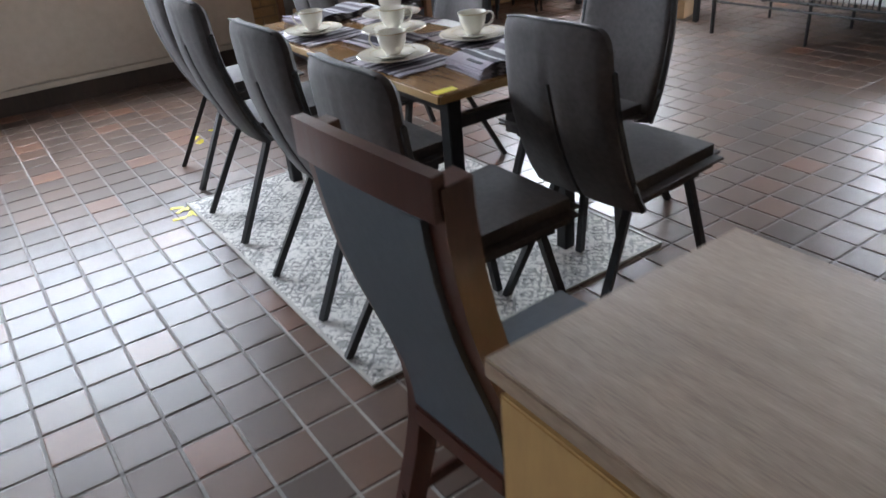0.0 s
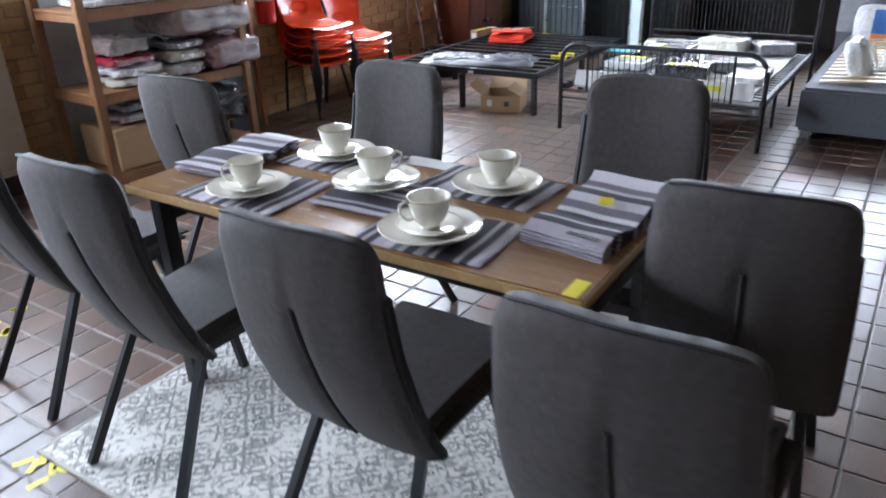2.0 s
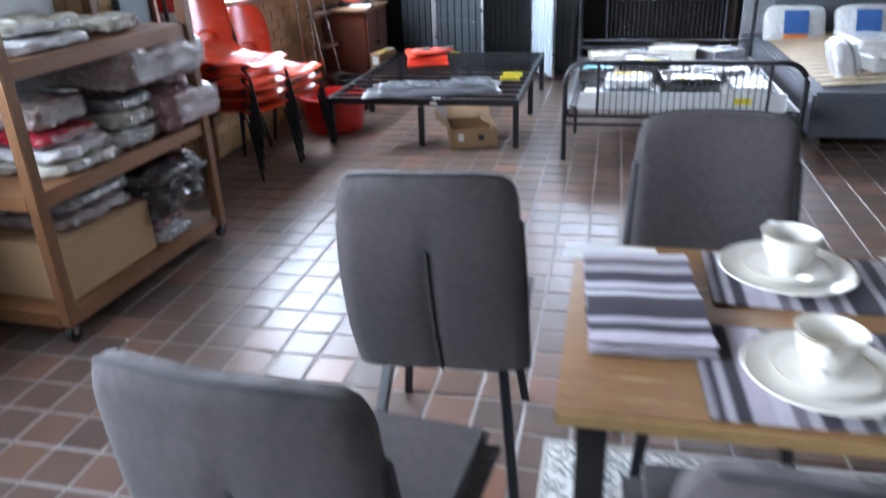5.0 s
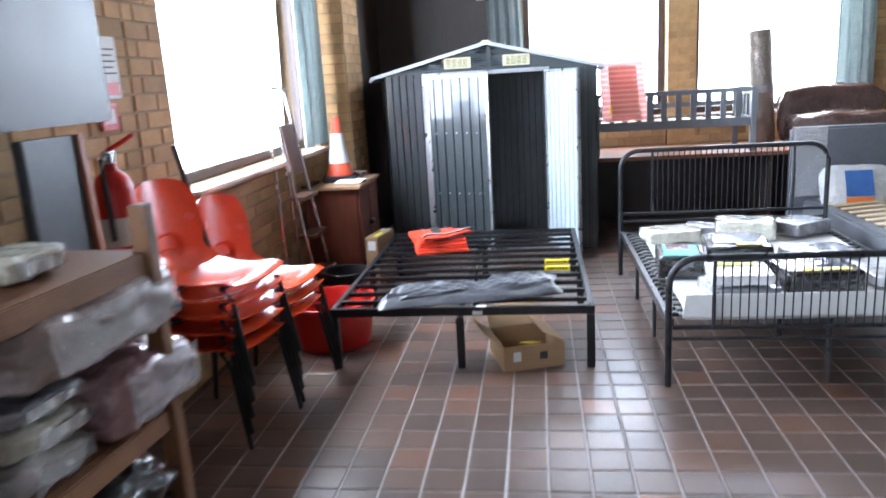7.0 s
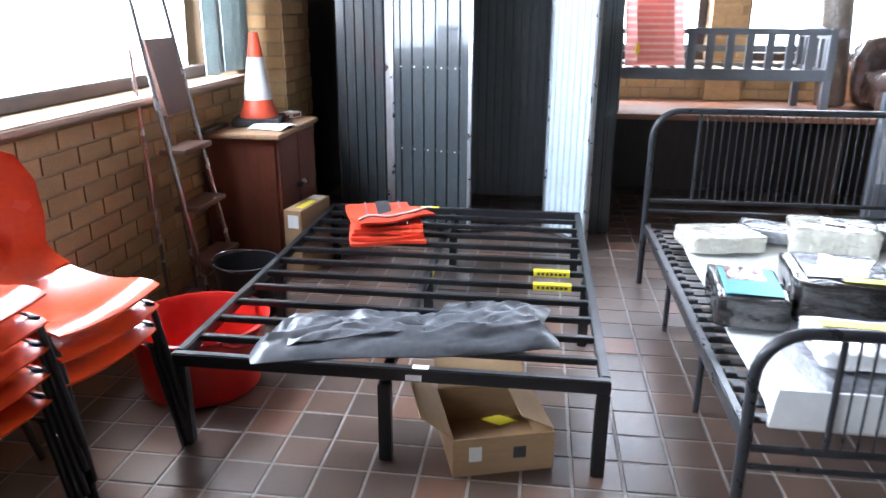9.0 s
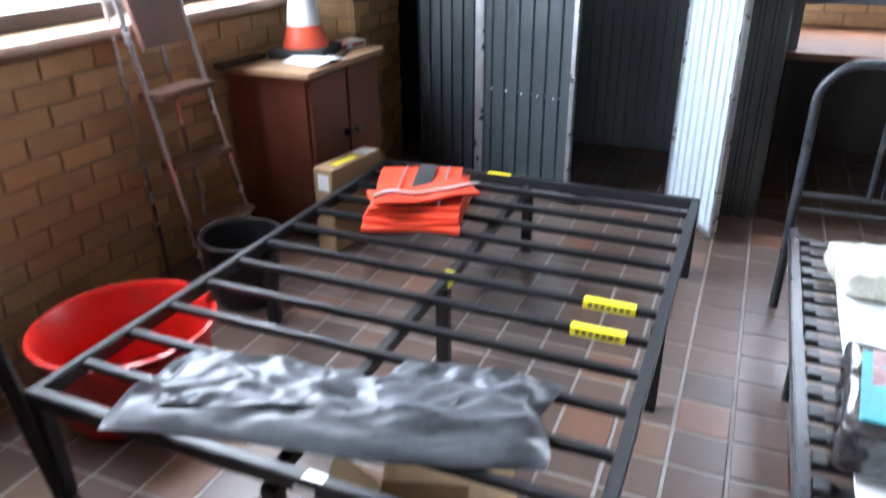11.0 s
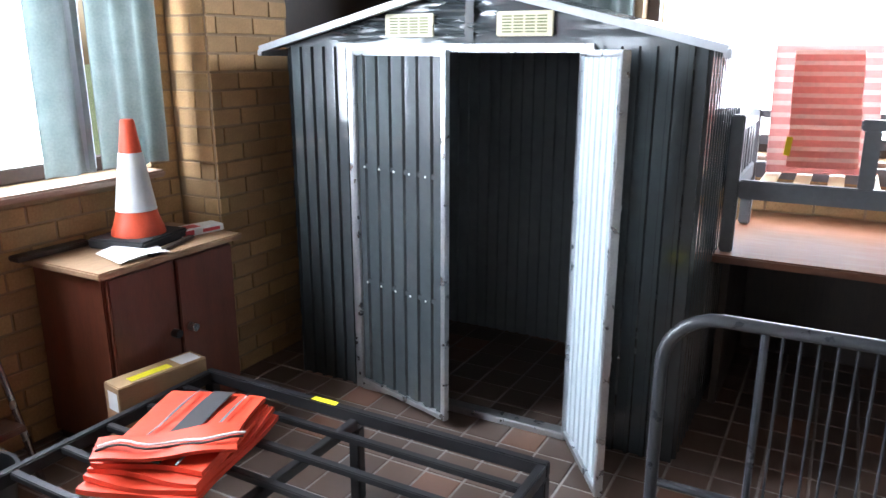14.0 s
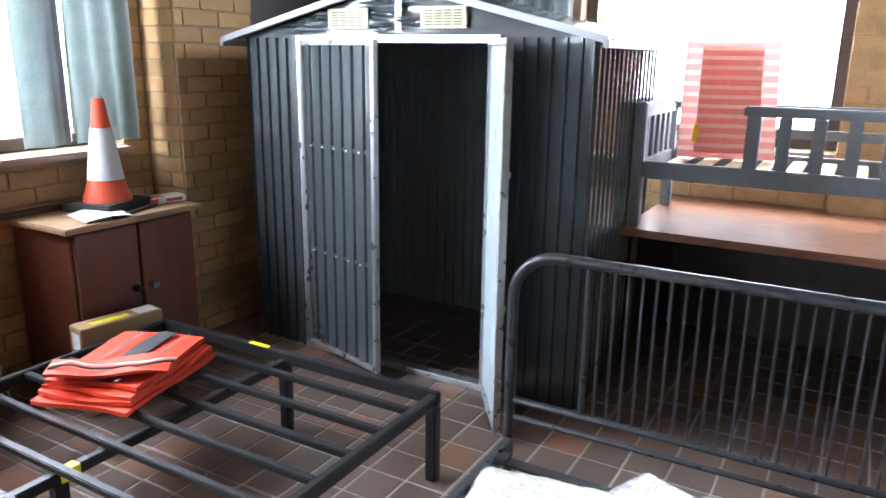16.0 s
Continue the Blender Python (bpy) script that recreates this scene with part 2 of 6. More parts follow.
POSTWOOD = mat("pine_post", (0.25, 0.115, 0.045), (0.15, 0.065, 0.028), rough=0.5, scale=5, stretch=(6, 6, 1))
CHINA = mat("cream_china", (0.82, 0.79, 0.7), (0.78, 0.75, 0.67), rough=0.12, scale=5, bump=0.0, coat=0.4)
GILT = mat("gilt_line", (0.55, 0.45, 0.28), (0.42, 0.34, 0.2), rough=0.3, metal=0.6, scale=20)
RUG = rug_material()
RUGEDGE = mat("rug_binding", (0.55, 0.53, 0.48), (0.42, 0.4, 0.37), rough=0.95, scale=60, bump=0.4)
SHEDMETAL = mat("anthracite_sheet", (0.058, 0.068, 0.072), (0.046, 0.054, 0.058), rough=0.2, scale=3, bump=0.05, coat=0.9)
SHEDIN = mat("pale_sheet_back", (0.45, 0.51, 0.53), (0.38, 0.43, 0.45), rough=0.35, scale=4, bump=0.05)
GALV = mat("galvanised_trim", (0.6, 0.61, 0.62), (0.42, 0.43, 0.45), rough=0.3, metal=0.85, scale=18, bump=0.05)
SILVERPAINT = mat("pale_grey_roof_edge", (0.42, 0.43, 0.44), (0.34, 0.35, 0.36), rough=0.4, scale=8)
VENT = mat("cream_vent_plastic", (0.52, 0.47, 0.32), (0.46, 0.41, 0.27), rough=0.5, scale=10)
ORANGE = mat("orange_plastic", (0.78, 0.075, 0.014), (0.64, 0.055, 0.012), rough=0.24, scale=6, bump=0.05, coat=0.45)
REDPLASTIC = mat("red_plastic", (0.62, 0.02, 0.012), (0.5, 0.014, 0.01), rough=0.35, scale=5, bump=0.03)
BLACKPLASTIC = mat("black_plastic", (0.02, 0.02, 0.022), (0.013, 0.013, 0.014), rough=0.4, scale=8)
CARD = mat("cardboard", (0.42, 0.27, 0.14), (0.34, 0.21, 0.11), rough=0.85, scale=6, stretch=(1, 1, 8), bump=0.1)
YELLOW = mat("yellow_label", (0.85, 0.72, 0.02), (0.75, 0.62, 0.02), rough=0.5, scale=10, bump=0)
WHITE = mat("white_paper", (0.8, 0.8, 0.78), (0.72, 0.72, 0.7), rough=0.7, scale=6, bump=0.1)
INK = mat("printed_ink", (0.05, 0.05, 0.055), rough=0.7, bump=0)
BLUE = mat("blue_print", (0.06, 0.16, 0.42), (0.04, 0.11, 0.32), rough=0.5, scale=9, bump=0)
ORANGEPRINT = mat("orange_print", (0.85, 0.22, 0.05), rough=0.5, bump=0)
GREENPRINT = mat("green_print", (0.3, 0.5, 0.2), (0.2, 0.4, 0.15), rough=0.5, bump=0)
REDPRINT = mat("red_print", (0.6, 0.05, 0.06), rough=0.5, bump=0)
TEAL = mat("teal_cloth", (0.03, 0.3, 0.33), (0.02, 0.2, 0.23), rough=0.6, scale=10)
REFL = mat("reflective_sleeve", (0.7, 0.72, 0.72), (0.6, 0.62, 0.63), rough=0.4, scale=30)
CONERED = mat("cone_red", (0.72, 0.09, 0.035), (0.6, 0.07, 0.03), rough=0.5, scale=12)
RUBBER = mat("recycled_rubber", (0.035, 0.035, 0.036), (0.02, 0.02, 0.02), rough=0.75, scale=30, bump=0.3)
CHROME = mat("worn_chrome", (0.62, 0.62, 0.63), (0.45, 0.45, 0.46), rough=0.25, metal=0.95, scale=15, bump=0.02)
LADDERSTEP = mat("brown_ladder_step", (0.17, 0.07, 0.04), (0.1, 0.045, 0.03), rough=0.6, scale=8)
COVER = mat("grey_black_nylon", (0.1, 0.104, 0.115), (0.062, 0.065, 0.073), rough=0.32, scale=6, bump=0.5)
VEST = mat("orange_nylon", (0.74, 0.062, 0.022), (0.62, 0.046, 0.018), rough=0.5, scale=9, bump=0.4)
GREYPAINT = mat("grey_painted_wood", (0.19, 0.2, 0.22), (0.15, 0.16, 0.175), rough=0.45, scale=6, bump=0.06)
COUNTER = mat("red_brown_counter", (0.2, 0.08, 0.04), (0.185, 0.072, 0.036), rough=0.36, scale=5, stretch=(6, 1, 6), coat=0.15, bump=0.0)
PINKSTRIPE = striped("pink_stripe_canvas", [(1.5, (0.86, 0.5, 0.45)), (1, (0.92, 0.84, 0.78))], 2, repeat=11)
PINKEDGE = striped("pink_stripe_border", [(1.5, (0.74, 0.42, 0.4)), (1, (0.8, 0.7, 0.66))], 2, repeat=11)
MATCOLS = [(1.2, (0.5, 0.45, 0.5)), (0.8, (0.05, 0.045, 0.055)), (0.5, (0.45, 0.42, 0.46)), (1.8, (0.06, 0.05, 0.065)), (0.5, (0.62, 0.6, 0.62)), (0.7, (0.16, 0.14, 0.17)), (0.9, (0.55, 0.52, 0.56)), (1.0, (0.07, 0.06, 0.08)), (0.6, (0.5, 0.47, 0.5)), (0.7, (0.2, 0.17, 0.2)), (0.9, (0.6, 0.56, 0.6))]
MATY = striped("mat_stripe_across", MATCOLS, 1, repeat=1.35)
MATX = striped("mat_stripe_along", MATCOLS, 0)
CURTAIN = mat("grey_green_curtain", (0.44, 0.48, 0.465), (0.31, 0.36, 0.35), rough=0.8, scale=14, bump=0.3)
CURTAINPALE = mat("pale_curtain_lining", (0.6, 0.63, 0.66), (0.5, 0.53, 0.56), rough=0.85, scale=14, bump=0.2)
DIVAN = mat("grey_divan_cloth", (0.12, 0.125, 0.14), (0.09, 0.094, 0.105), rough=0.9, scale=30, bump=0.25)
SLATWOOD = mat("pale_slat_wood", (0.6, 0.45, 0.25), (0.5, 0.36, 0.2), rough=0.5, scale=5, stretch=(6, 1, 6))
CLEAR = wrap_material("clear_wrap")
WHITEBAG = glossy_wrap("white_bedding_in_plastic", (0.75, 0.75, 0.74), (0.6, 0.6, 0.6))
CREAMBAG = glossy_wrap("cream_bedding_in_plastic", (0.62, 0.6, 0.5), (0.5, 0.48, 0.4))
GREYBAG = glossy_wrap("grey_bedding_in_plastic", (0.34, 0.34, 0.37), (0.18, 0.18, 0.2))
PINKBAG = glossy_wrap("dusky_pink_bedding_in_plastic", (0.42, 0.24, 0.24), (0.25, 0.14, 0.15))
TAUPEBAG = glossy_wrap("taupe_bedding_in_plastic", (0.42, 0.33, 0.3), (0.24, 0.18, 0.16))
REDBAG = glossy_wrap("crimson_bedding_in_plastic", (0.5, 0.03, 0.06), (0.36, 0.02, 0.04))
BLACKBAG = glossy_wrap("black_bag_in_plastic", (0.03, 0.025, 0.025), (0.015, 0.014, 0.014))
BROWNBAG = glossy_wrap("brown_upholstery_in_plastic", (0.13, 0.075, 0.06), (0.08, 0.045, 0.04))
ROLLMAT = glossy_wrap("carpet_roll_in_plastic", (0.3, 0.25, 0.2), (0.22, 0.18, 0.15))
GRASS = mat("pale_grass", (0.25, 0.32, 0.14), (0.16, 0.23, 0.09), rough=0.95, scale=0.6)
PAVE = mat("pale_paving", (0.55, 0.53, 0.5), (0.42, 0.41, 0.39), rough=0.9, scale=0.8)
LEAF = mat("foliage", (0.11, 0.2, 0.05), (0.05, 0.1, 0.025), rough=0.7, scale=3, rand=0.25)
GLASS = bpy.data.materials.new("pane_glass")
GLASS.use_nodes = True
GLASS.node_tree.nodes["Principled BSDF"].inputs["Transmission Weight"].default_value = 1
GLASS.node_tree.nodes["Principled BSDF"].inputs["Roughness"].default_value = 0.0
GLASS.node_tree.nodes["Principled BSDF"].inputs["IOR"].default_value = 1.01



def let_light_through(m, weight):
    """Thin cloth: part of the light passes to the other side."""
    nd, lk = m.node_tree.nodes, m.node_tree.links
    bs, out = nd["Principled BSDF"], nd["Material Output"]
    tr, mx = nd.new("ShaderNodeBsdfTranslucent"), nd.new("ShaderNodeMixShader")
    lk.new(bs.inputs["Base Color"].links[0].from_socket, tr.inputs["Color"])
    mx.inputs[0].default_value = weight
    lk.new(bs.outputs[0], mx.inputs[1])
    lk.new(tr.outputs[0], mx.inputs[2])
    lk.new(mx.outputs[0], out.inputs["Surface"])


for cloth, weight in ((PINKSTRIPE, 0.65), (PINKEDGE, 0.55), (CURTAIN, 0.45), (CURTAINPALE, 0.5)):
    let_light_through(cloth, weight)

# ---- mesh helpers ----


def mesh_of(bm, name, material, smooth=False):
    me = bpy.data.meshes.new(name)
    bmesh.ops.recalc_face_normals(bm, faces=bm.faces)
    bm.to_mesh(me)
    bm.free()
    me.materials.append(material)
    if smooth:
        me.shade_smooth()
        me.set_sharp_from_angle(angle=radians(40))
    return me


def part(name, bm, material, parent, label="", smooth=True):
    ob = new(name, mesh_of(bm, name, material, smooth))
    ob.parent = parent
    if label:
        ob["label"] = label
    return ob


def thing(name, label, category, group="", kind="", m=None):
    ob = new(name)
    ob.empty_display_size = 0.05
    if m is not None:
        ob.matrix_basis = m
    return tagged(ob, label, category, group, kind)


def solid(name, bm, material, label, category="", group="", kind="", smooth=True):
    return tagged(new(name, mesh_of(bm, name, material, smooth)), label, category, group, kind)


def box(lo, hi, bevel=0.0, bm=None, m=None):
    """A box between two corners, its edges rounded by bevel."""
    own = bmesh.new()
    bmesh.ops.create_cube(own, size=1)
    for v in own.verts:
        v.co = Vector([lo[i] + (v.co[i] + 0.5) * (hi[i] - lo[i]) for i in range(3)])
    if bevel:
        bmesh.ops.bevel(own, geom=own.edges[:], offset=bevel, segments=2, affect="EDGES", clamp_overlap=True)
    if m is not None:
        own.transform(m)
    return join(bm, own)


def join(bm, own):
    if bm is None:
        return own
    tmp = bpy.data.meshes.new("tmp")
    own.to_mesh(tmp)
    own.free()
    bm.from_mesh(tmp)
    bpy.data.meshes.remove(tmp)
    return bm


def tube(points, r, sides=10, bm=None, square=False):
    """A tube along a line of points, with closed ends."""
    own = bmesh.new()
    pts = [Vector(p) for p in points]
    rings = []
    n = 4 if square else sides
    ref = Vector((0, 0, 1))
    for i, p in enumerate(pts):
        d = (pts[min(i + 1, len(pts) - 1)] - pts[max(i - 1, 0)]).normalized()
        u = ref if abs(d.z) < 0.92 else Vector((0, 1, 0)) if abs(d.y) < 0.9 else Vector((1, 0, 0))
        a = d.cross(u).normalized()
        b = d.cross(a).normalized()
        off = math.pi / 4 if square else 0
        rr = r * 1.414 if square else r
        rings.append([own.verts.new(p + a * math.cos(off + 2 * math.pi * k / n) * rr + b * math.sin(off + 2 * math.pi * k / n) * rr) for k in range(n)])
    for q, s in zip(rings, rings[1:]):
        for k in range(n):
            own.faces.new((q[k], q[(k + 1) % n], s[(k + 1) % n], s[k]))
    own.faces.new(rings[0])
    own.faces.new(rings[-1])
    return join(bm, own)


def lathe(profile, at=(0, 0, 0), sides=28, bm=None, ring=False):
    """A turned body from (radius, height) pairs, closed at its ends."""
    own = bmesh.new()
    rings = [[own.verts.new((at[0] + r * math.cos(2 * math.pi * k / sides), at[1] + r * math.sin(2 * math.pi * k / sides), at[2] + z)) for k in range(sides)] for r, z in profile]
    for q, s in zip(rings, rings[1:]):
        for k in range(sides):
            own.faces.new((q[k], q[(k + 1) % sides], s[(k + 1) % sides], s[k]))
    if ring:
        for k in range(sides):
            own.faces.new((rings[-1][k], rings[-1][(k + 1) % sides], rings[0][(k + 1) % sides], rings[0][k]))
    else:
        own.faces.new(rings[0])
        own.faces.new(rings[-1])
    return join(bm, own)


def sheet(fn, nu, nv, thick=0.004, bm=None):
    """A curved sheet fn(u, v) of real thickness."""
    own = bmesh.new()
    g = [[own.verts.new(fn(i / nu, j / nv)) for j in range(nv + 1)] for i in range(nu + 1)]
    for i in range(nu):
        for j in range(nv):
            own.faces.new((g[i][j], g[i + 1][j], g[i + 1][j + 1], g[i][j + 1]))
    own.normal_update()
    bmesh.ops.solidify(own, geom=own.faces[:], thickness=thick)
    return join(bm, own)


def lumpy(sx, sy, sz, amp=0.012, seed=0, n=14, puff=0.35, freq=9, square=6):
    """A soft packed bundle: a box with bulging sides, rounded edges and creases, standing on z = 0."""
    bm = bmesh.new()
    bmesh.ops.create_cube(bm, size=2)
    bmesh.ops.subdivide_edges(bm, edges=bm.edges[:], cuts=n, use_grid_fill=True)
    for v in bm.verts:
        c = v.co.copy()
        s = Vector([math.copysign(abs(t) ** 1.0, t) for t in c])
        round_ = (abs(c.x) ** square + abs(c.y) ** square + abs(c.z) ** square) ** (1 / square)
        s = s / round_
        top = 1 + puff * 0.5 * (1 - c.x ** 2) * (1 - c.y ** 2)
        p = Vector((s.x * sx / 2, s.y * sy / 2, (s.z * top + 1) * sz / 2))
        w = noise.noise(Vector((p.x * freq + seed * 7, p.y * freq, p.z * freq * 2)))
        w2 = noise.noise(Vector((p.x * freq * 3 + seed * 3, p.y * freq * 3, p.z * freq * 4)))
        k = amp * (w + 0.5 * w2)
        p += s.normalized() * k
        p.z = max(p.z, 0.0)
        v.co = p
    return bm


def arc(c, r, a0, a1, n, plane="yz"):
    out = []
    for i in range(n + 1):
        a = radians(a0 + (a1 - a0) * i / n)
        u, w = r * math.cos(a), r * math.sin(a)
        out.append((c[0], c[1] + u, c[2] + w) if plane == "yz" else (c[0] + u, c[1], c[2] + w))
    return out


def text_part(body, size, material, parent, m, name="lettering"):
    cu = bpy.data.curves.new("lettering", "FONT")
    cu.body, cu.size, cu.extrude = body, size, 0.0006
    tmp = new("tmp_text", cu)
    dg = bpy.context.evaluated_depsgraph_get()
    me = bpy.data.meshes.new_from_object(tmp.evaluated_get(dg))
    bpy.data.objects.remove(tmp)
    me.materials.clear()
    me.materials.append(material)
    ob = new(name, me)
    ob.parent = parent
    ob.matrix_basis = m
    return ob


# ---- large structure ----
X0, X1, Y0, Y1, H = -2.6, 9.75, -3.1, 6.5, 3.5
solid("ground", box((-60, -60, -0.35), (80, 90, -0.25)), GRASS, "pale grass and paving outside the windows", "ground", kind="structure")
floor = solid("floor", box((X0 - 0.2, Y0 - 0.2, -0.2), (X1 + 0.2, Y1 + 0.2, -0.0035)), GROUT, "brown and terracotta quarry tiles with pale joints", "floor", kind="structure")
solid("ceiling", box((X0 - 0.2, Y0 - 0.2, H), (X1 + 0.2, Y1 + 0.2, H + 0.15)), CEIL, "dark boarded ceiling", "ceiling", kind="structure")


def wall_with_holes(name, axis, face, depth, a0, a1, holes, material, label):
    """A wall along x (axis 'y' = its face) or y, cut by holes (from, to, bottom, top)."""
    bm = bmesh.new()

    def put(p, q, z0, z1):
        if q - p < 0.01 or z1 - z0 < 0.01:
            return
        lo, hi = min(face, face + depth), max(face, face + depth)
        if axis == "y":
            box((p, lo, z0), (q, hi, z1), bm=bm)
        else:
            box((lo, p, z0), (hi, q, z1), bm=bm)
    pos = a0
    for p, q, z0, z1 in sorted(holes):
        put(pos, p, -0.01, H)
        put(p, q, -0.01, z0)
        put(p, q, z1, H)
        pos = q
    put(pos, a1, -0.01, H)
    return solid(name, bm, material, label, "wall", kind="structure", smooth=False)


NWIN = (5.53, 7.9, 1.0, 2.85)
EWIN1, EWIN2 = (3.47, 4.86, 0.99, 2.95), (1.7, 3.2, 0.99, 2.95)
wall_n = wall_with_holes("wall_north", "y", Y1, 0.3, X0 - 0.2, X1 + 0.2, [NWIN, (-1.2, 2.7, 1.2, 2.6)], MORTAR, "buff brick wall with a wide window")
wall_e = wall_with_holes("wall_east", "x", X1, 0.3, Y0, Y1, [EWIN1, EWIN2], MORTAR, "buff brick wall with two tall windows")
# south and west walls are unseen; their dark colour deepens the room's shade
wall_with_holes("wall_south", "y", Y0, -0.2, X0 - 0.2, X1 + 0.2, [], PLASTER, "unseen wall added behind the walk, dark to cut fill light")
wall_with_holes("wall_west", "x", X0, -0.2, Y0, Y1, [(1.5, 5.7, 1.0, 2.8)], PLASTER, "unseen wall added behind the walk, dark to cut fill light")
wall_panel = solid("wall_panel", box((-2.55, 6.45, 0.13), (2.72, 6.496, 1.17), 0.004), CREAM, "cream sectional panelling with a dark gap below", "wall", kind="structure")
for z0, z1 in ((0.132, 0.176), (0.182, 0.76), (0.768, 1.168)):
    part("panel", box((-2.548, 6.43, z0), (2.718, 6.449, z1), 0.005), CREAM, wall_panel)
# dark strip that stands in for the shade in the gap under the panels
tk = box((-2.55, 6.462, 0.0), (2.72, 6.497, 0.128))
solid("gap_shade_strip", tk, DARKWOOD, "dark strip standing in for the shaded gap under the panelling", "skirting", kind="structure")
solid("wall_panel_east", box((9.6, 4.9, 0), (9.747, 6.49, H - 0.01), 0.005), DARKWOOD, "dark brown boarded wall behind the shed", "wall", kind="structure")
pillar = solid("wall_pillar", box((8.05, 6.26, 0), (8.56, 6.497, H - 0.005)), MORTAR, "buff brick pillar beside the window", "pillar", kind="structure", smooth=False)
solid("wall_pillar_east", box((9.66, 3.2, 0), (9.747, 3.47, H - 0.005), 0.004), BRICK, "buff brick pier between the windows", "pillar", kind="structure")
solid("trim_north_recess", box((8.562, 6.3, 0), (9.597, 6.495, H - 0.01)), DARKWOOD, "dark boarding behind the shed", "wall", kind="structure")


def window(name, axis, face, p, q, z0, z1, splits, sill_out, label):
    w = thing(name, label, "window", kind="structure")

    def bar(a, b, c, d, nm="window_frame"):
        lo, hi = ((a, face + 0.1, c), (b, face + 0.17, d)) if axis == "y" else ((face + 0.1, a, c), (face + 0.17, b, d))
        part(nm, box(lo, hi, 0.006), FRAME, w)
    t = 0.06
    bar(p + 0.003, q - 0.003, z0 + 0.002, z0 + t)
    bar(p + 0.003, q - 0.003, z1 - t, z1 - 0.002)
    edges = [p] + [s for s in splits] + [q]
    for i, e in enumerate(edges):
        a = min(max(e - t / 2, p + 0.003), q - t - 0.003)
        bar(a, a + t, z0 + t + 0.002, z1 - t - 0.002, "mullion" if 0 < i < len(edges) - 1 else "window_frame")
    for a, b in zip(edges, edges[1:]):
        lo, hi = ((a + t, face + 0.13, z0 + t), (b - t, face + 0.136, z1 - t)) if axis == "y" else ((face + 0.13, a + t, z0 + t), (face + 0.136, b - t, z1 - t))
        ob = part("pane", box(lo, hi), GLASS, w, smooth=False)
        ob.visible_shadow = False
    if sill_out:
        lo, hi = ((p - 0.02, face - sill_out, z0 - 0.032), (q - 0.005, face + 0.1, z0 - 0.002)) if axis == "y" else ((face - sill_out, p, z0 - 0.032), (face + 0.1, q, z0 - 0.002))
        part("window_sill", box(lo, hi, 0.008), SILL, w, "reddish brown worn wooden sill")
    return w


window("window_1", "y", Y1, *NWIN, [], 0.1, "wide dark-framed window with daylight behind")
window("window_2", "x", X1, *EWIN1, [], 0.06, "tall dark-framed window, bright daylight behind")
window("window_3", "x", X1, *EWIN2, [], 0.06, "tall dark-framed window, bright daylight behind")
window("window_4", "y", Y1, -1.2, 2.7, 1.2, 2.6, [0.1, 1.4], 0, "wide window above the cream panelling")
# unseen opening, added only to house the west fill lamp
window("fill_window_west", "x", X0 - 0.27, 1.5, 5.7, 1.0, 2.8, [2.9, 4.3], 0, "unseen window added behind the walk for fill light")

# paving and shrubs seen dimly through the glass
solid("pavement", box((3.0, 6.9, -0.248), (12, 9.5, -0.2), 0.01), PAVE, "pale paving outside the window", "paving", kind="structure")


def shrub(x, y, s, seed):
    t = thing("shrub", "green leafy shrub on the grass outside", "shrub", m=pose(x, y, -0.25))
    rnd = random.Random(seed)
    tr = bmesh.new()
    for k in range(7):
        a = k * 0.9 + rnd.random()
        tube([(0, 0, 0), (0.2 * s * math.cos(a), 0.2 * s * math.sin(a), 0.5 * s), (0.5 * s * math.cos(a), 0.5 * s * math.sin(a), s)], 0.02 * s, 5, tr)
    part("trunk", tr, DARKWOOD, t)
    vs, fs = [], []
    for k in range(900):
        d = Vector((rnd.gauss(0, 1), rnd.gauss(0, 1), rnd.gauss(0, 1))).normalized() * s * (0.45 + 0.35 * rnd.random())
        c = Vector((d.x, d.y, 0.75 * s + d.z * 0.8))
        a, b = Vector((rnd.gauss(0, 1), rnd.gauss(0, 1), rnd.gauss(0, 1))).normalized() * 0.07 * s, Vector((rnd.gauss(0, 1), rnd.gauss(0, 1), rnd.gauss(0, 1))).normalized() * 0.035 * s
        i = len(vs)
        vs += [c - a, c + b, c + a, c - b]
        fs.append((i, i + 1, i + 2, i + 3))
    me = bpy.data.meshes.new("crown")
    me.from_pydata(vs, [], fs)
    me.materials.append(LEAF)
    ob = new("crown", me)
    ob.parent = t


shrub(9.2, 13.0, 1.3, 1)
shrub(11.5, 15.5, 1.6, 2)
shrub(7.6, 16.0, 1.2, 3)


def curtain(name, fn, nu, label, m=CURTAIN):
    return solid(name, sheet(fn, nu, 6, 0.004), m, label, "curtain", group="window curtains")


def fold_x(x0, x1, y, z0, z1, waves, amp, lean=0.0):
    return lambda u, v: (x0 + (x1 - x0) * u + lean * v * (1 - u), y + amp * math.sin(u * waves * 6.283) * (1 - 0.4 * v), z0 + (z1 - z0) * v)


curtain("curtain", fold_x(7.37, 7.58, 6.43, 1.03, 2.9, 1.5, 0.022), 24, "grey-green curtain hanging in folds at the window")
curtain("curtain", fold_x(7.62, 7.95, 6.44, 1.03, 2.9, 3.0, 0.02), 30, "grey-green curtain hanging in folds at the window")
curtain("curtain_lining", fold_x(7.5, 7.6, 6.452, 1.04, 2.9, 1, 0.01, -0.12), 10, "pale lining of the curtain turned outward", CURTAINPALE)


def fold_y(y0, y1, x, z0, z1, waves, amp):
    return lambda u, v: (x + amp * math.sin(u * waves * 6.283), y0 + (y1 - y0) * u + 0.12 * (v - 0.2) ** 2 * (1 - u), z0 + (z1 - z0) * v)


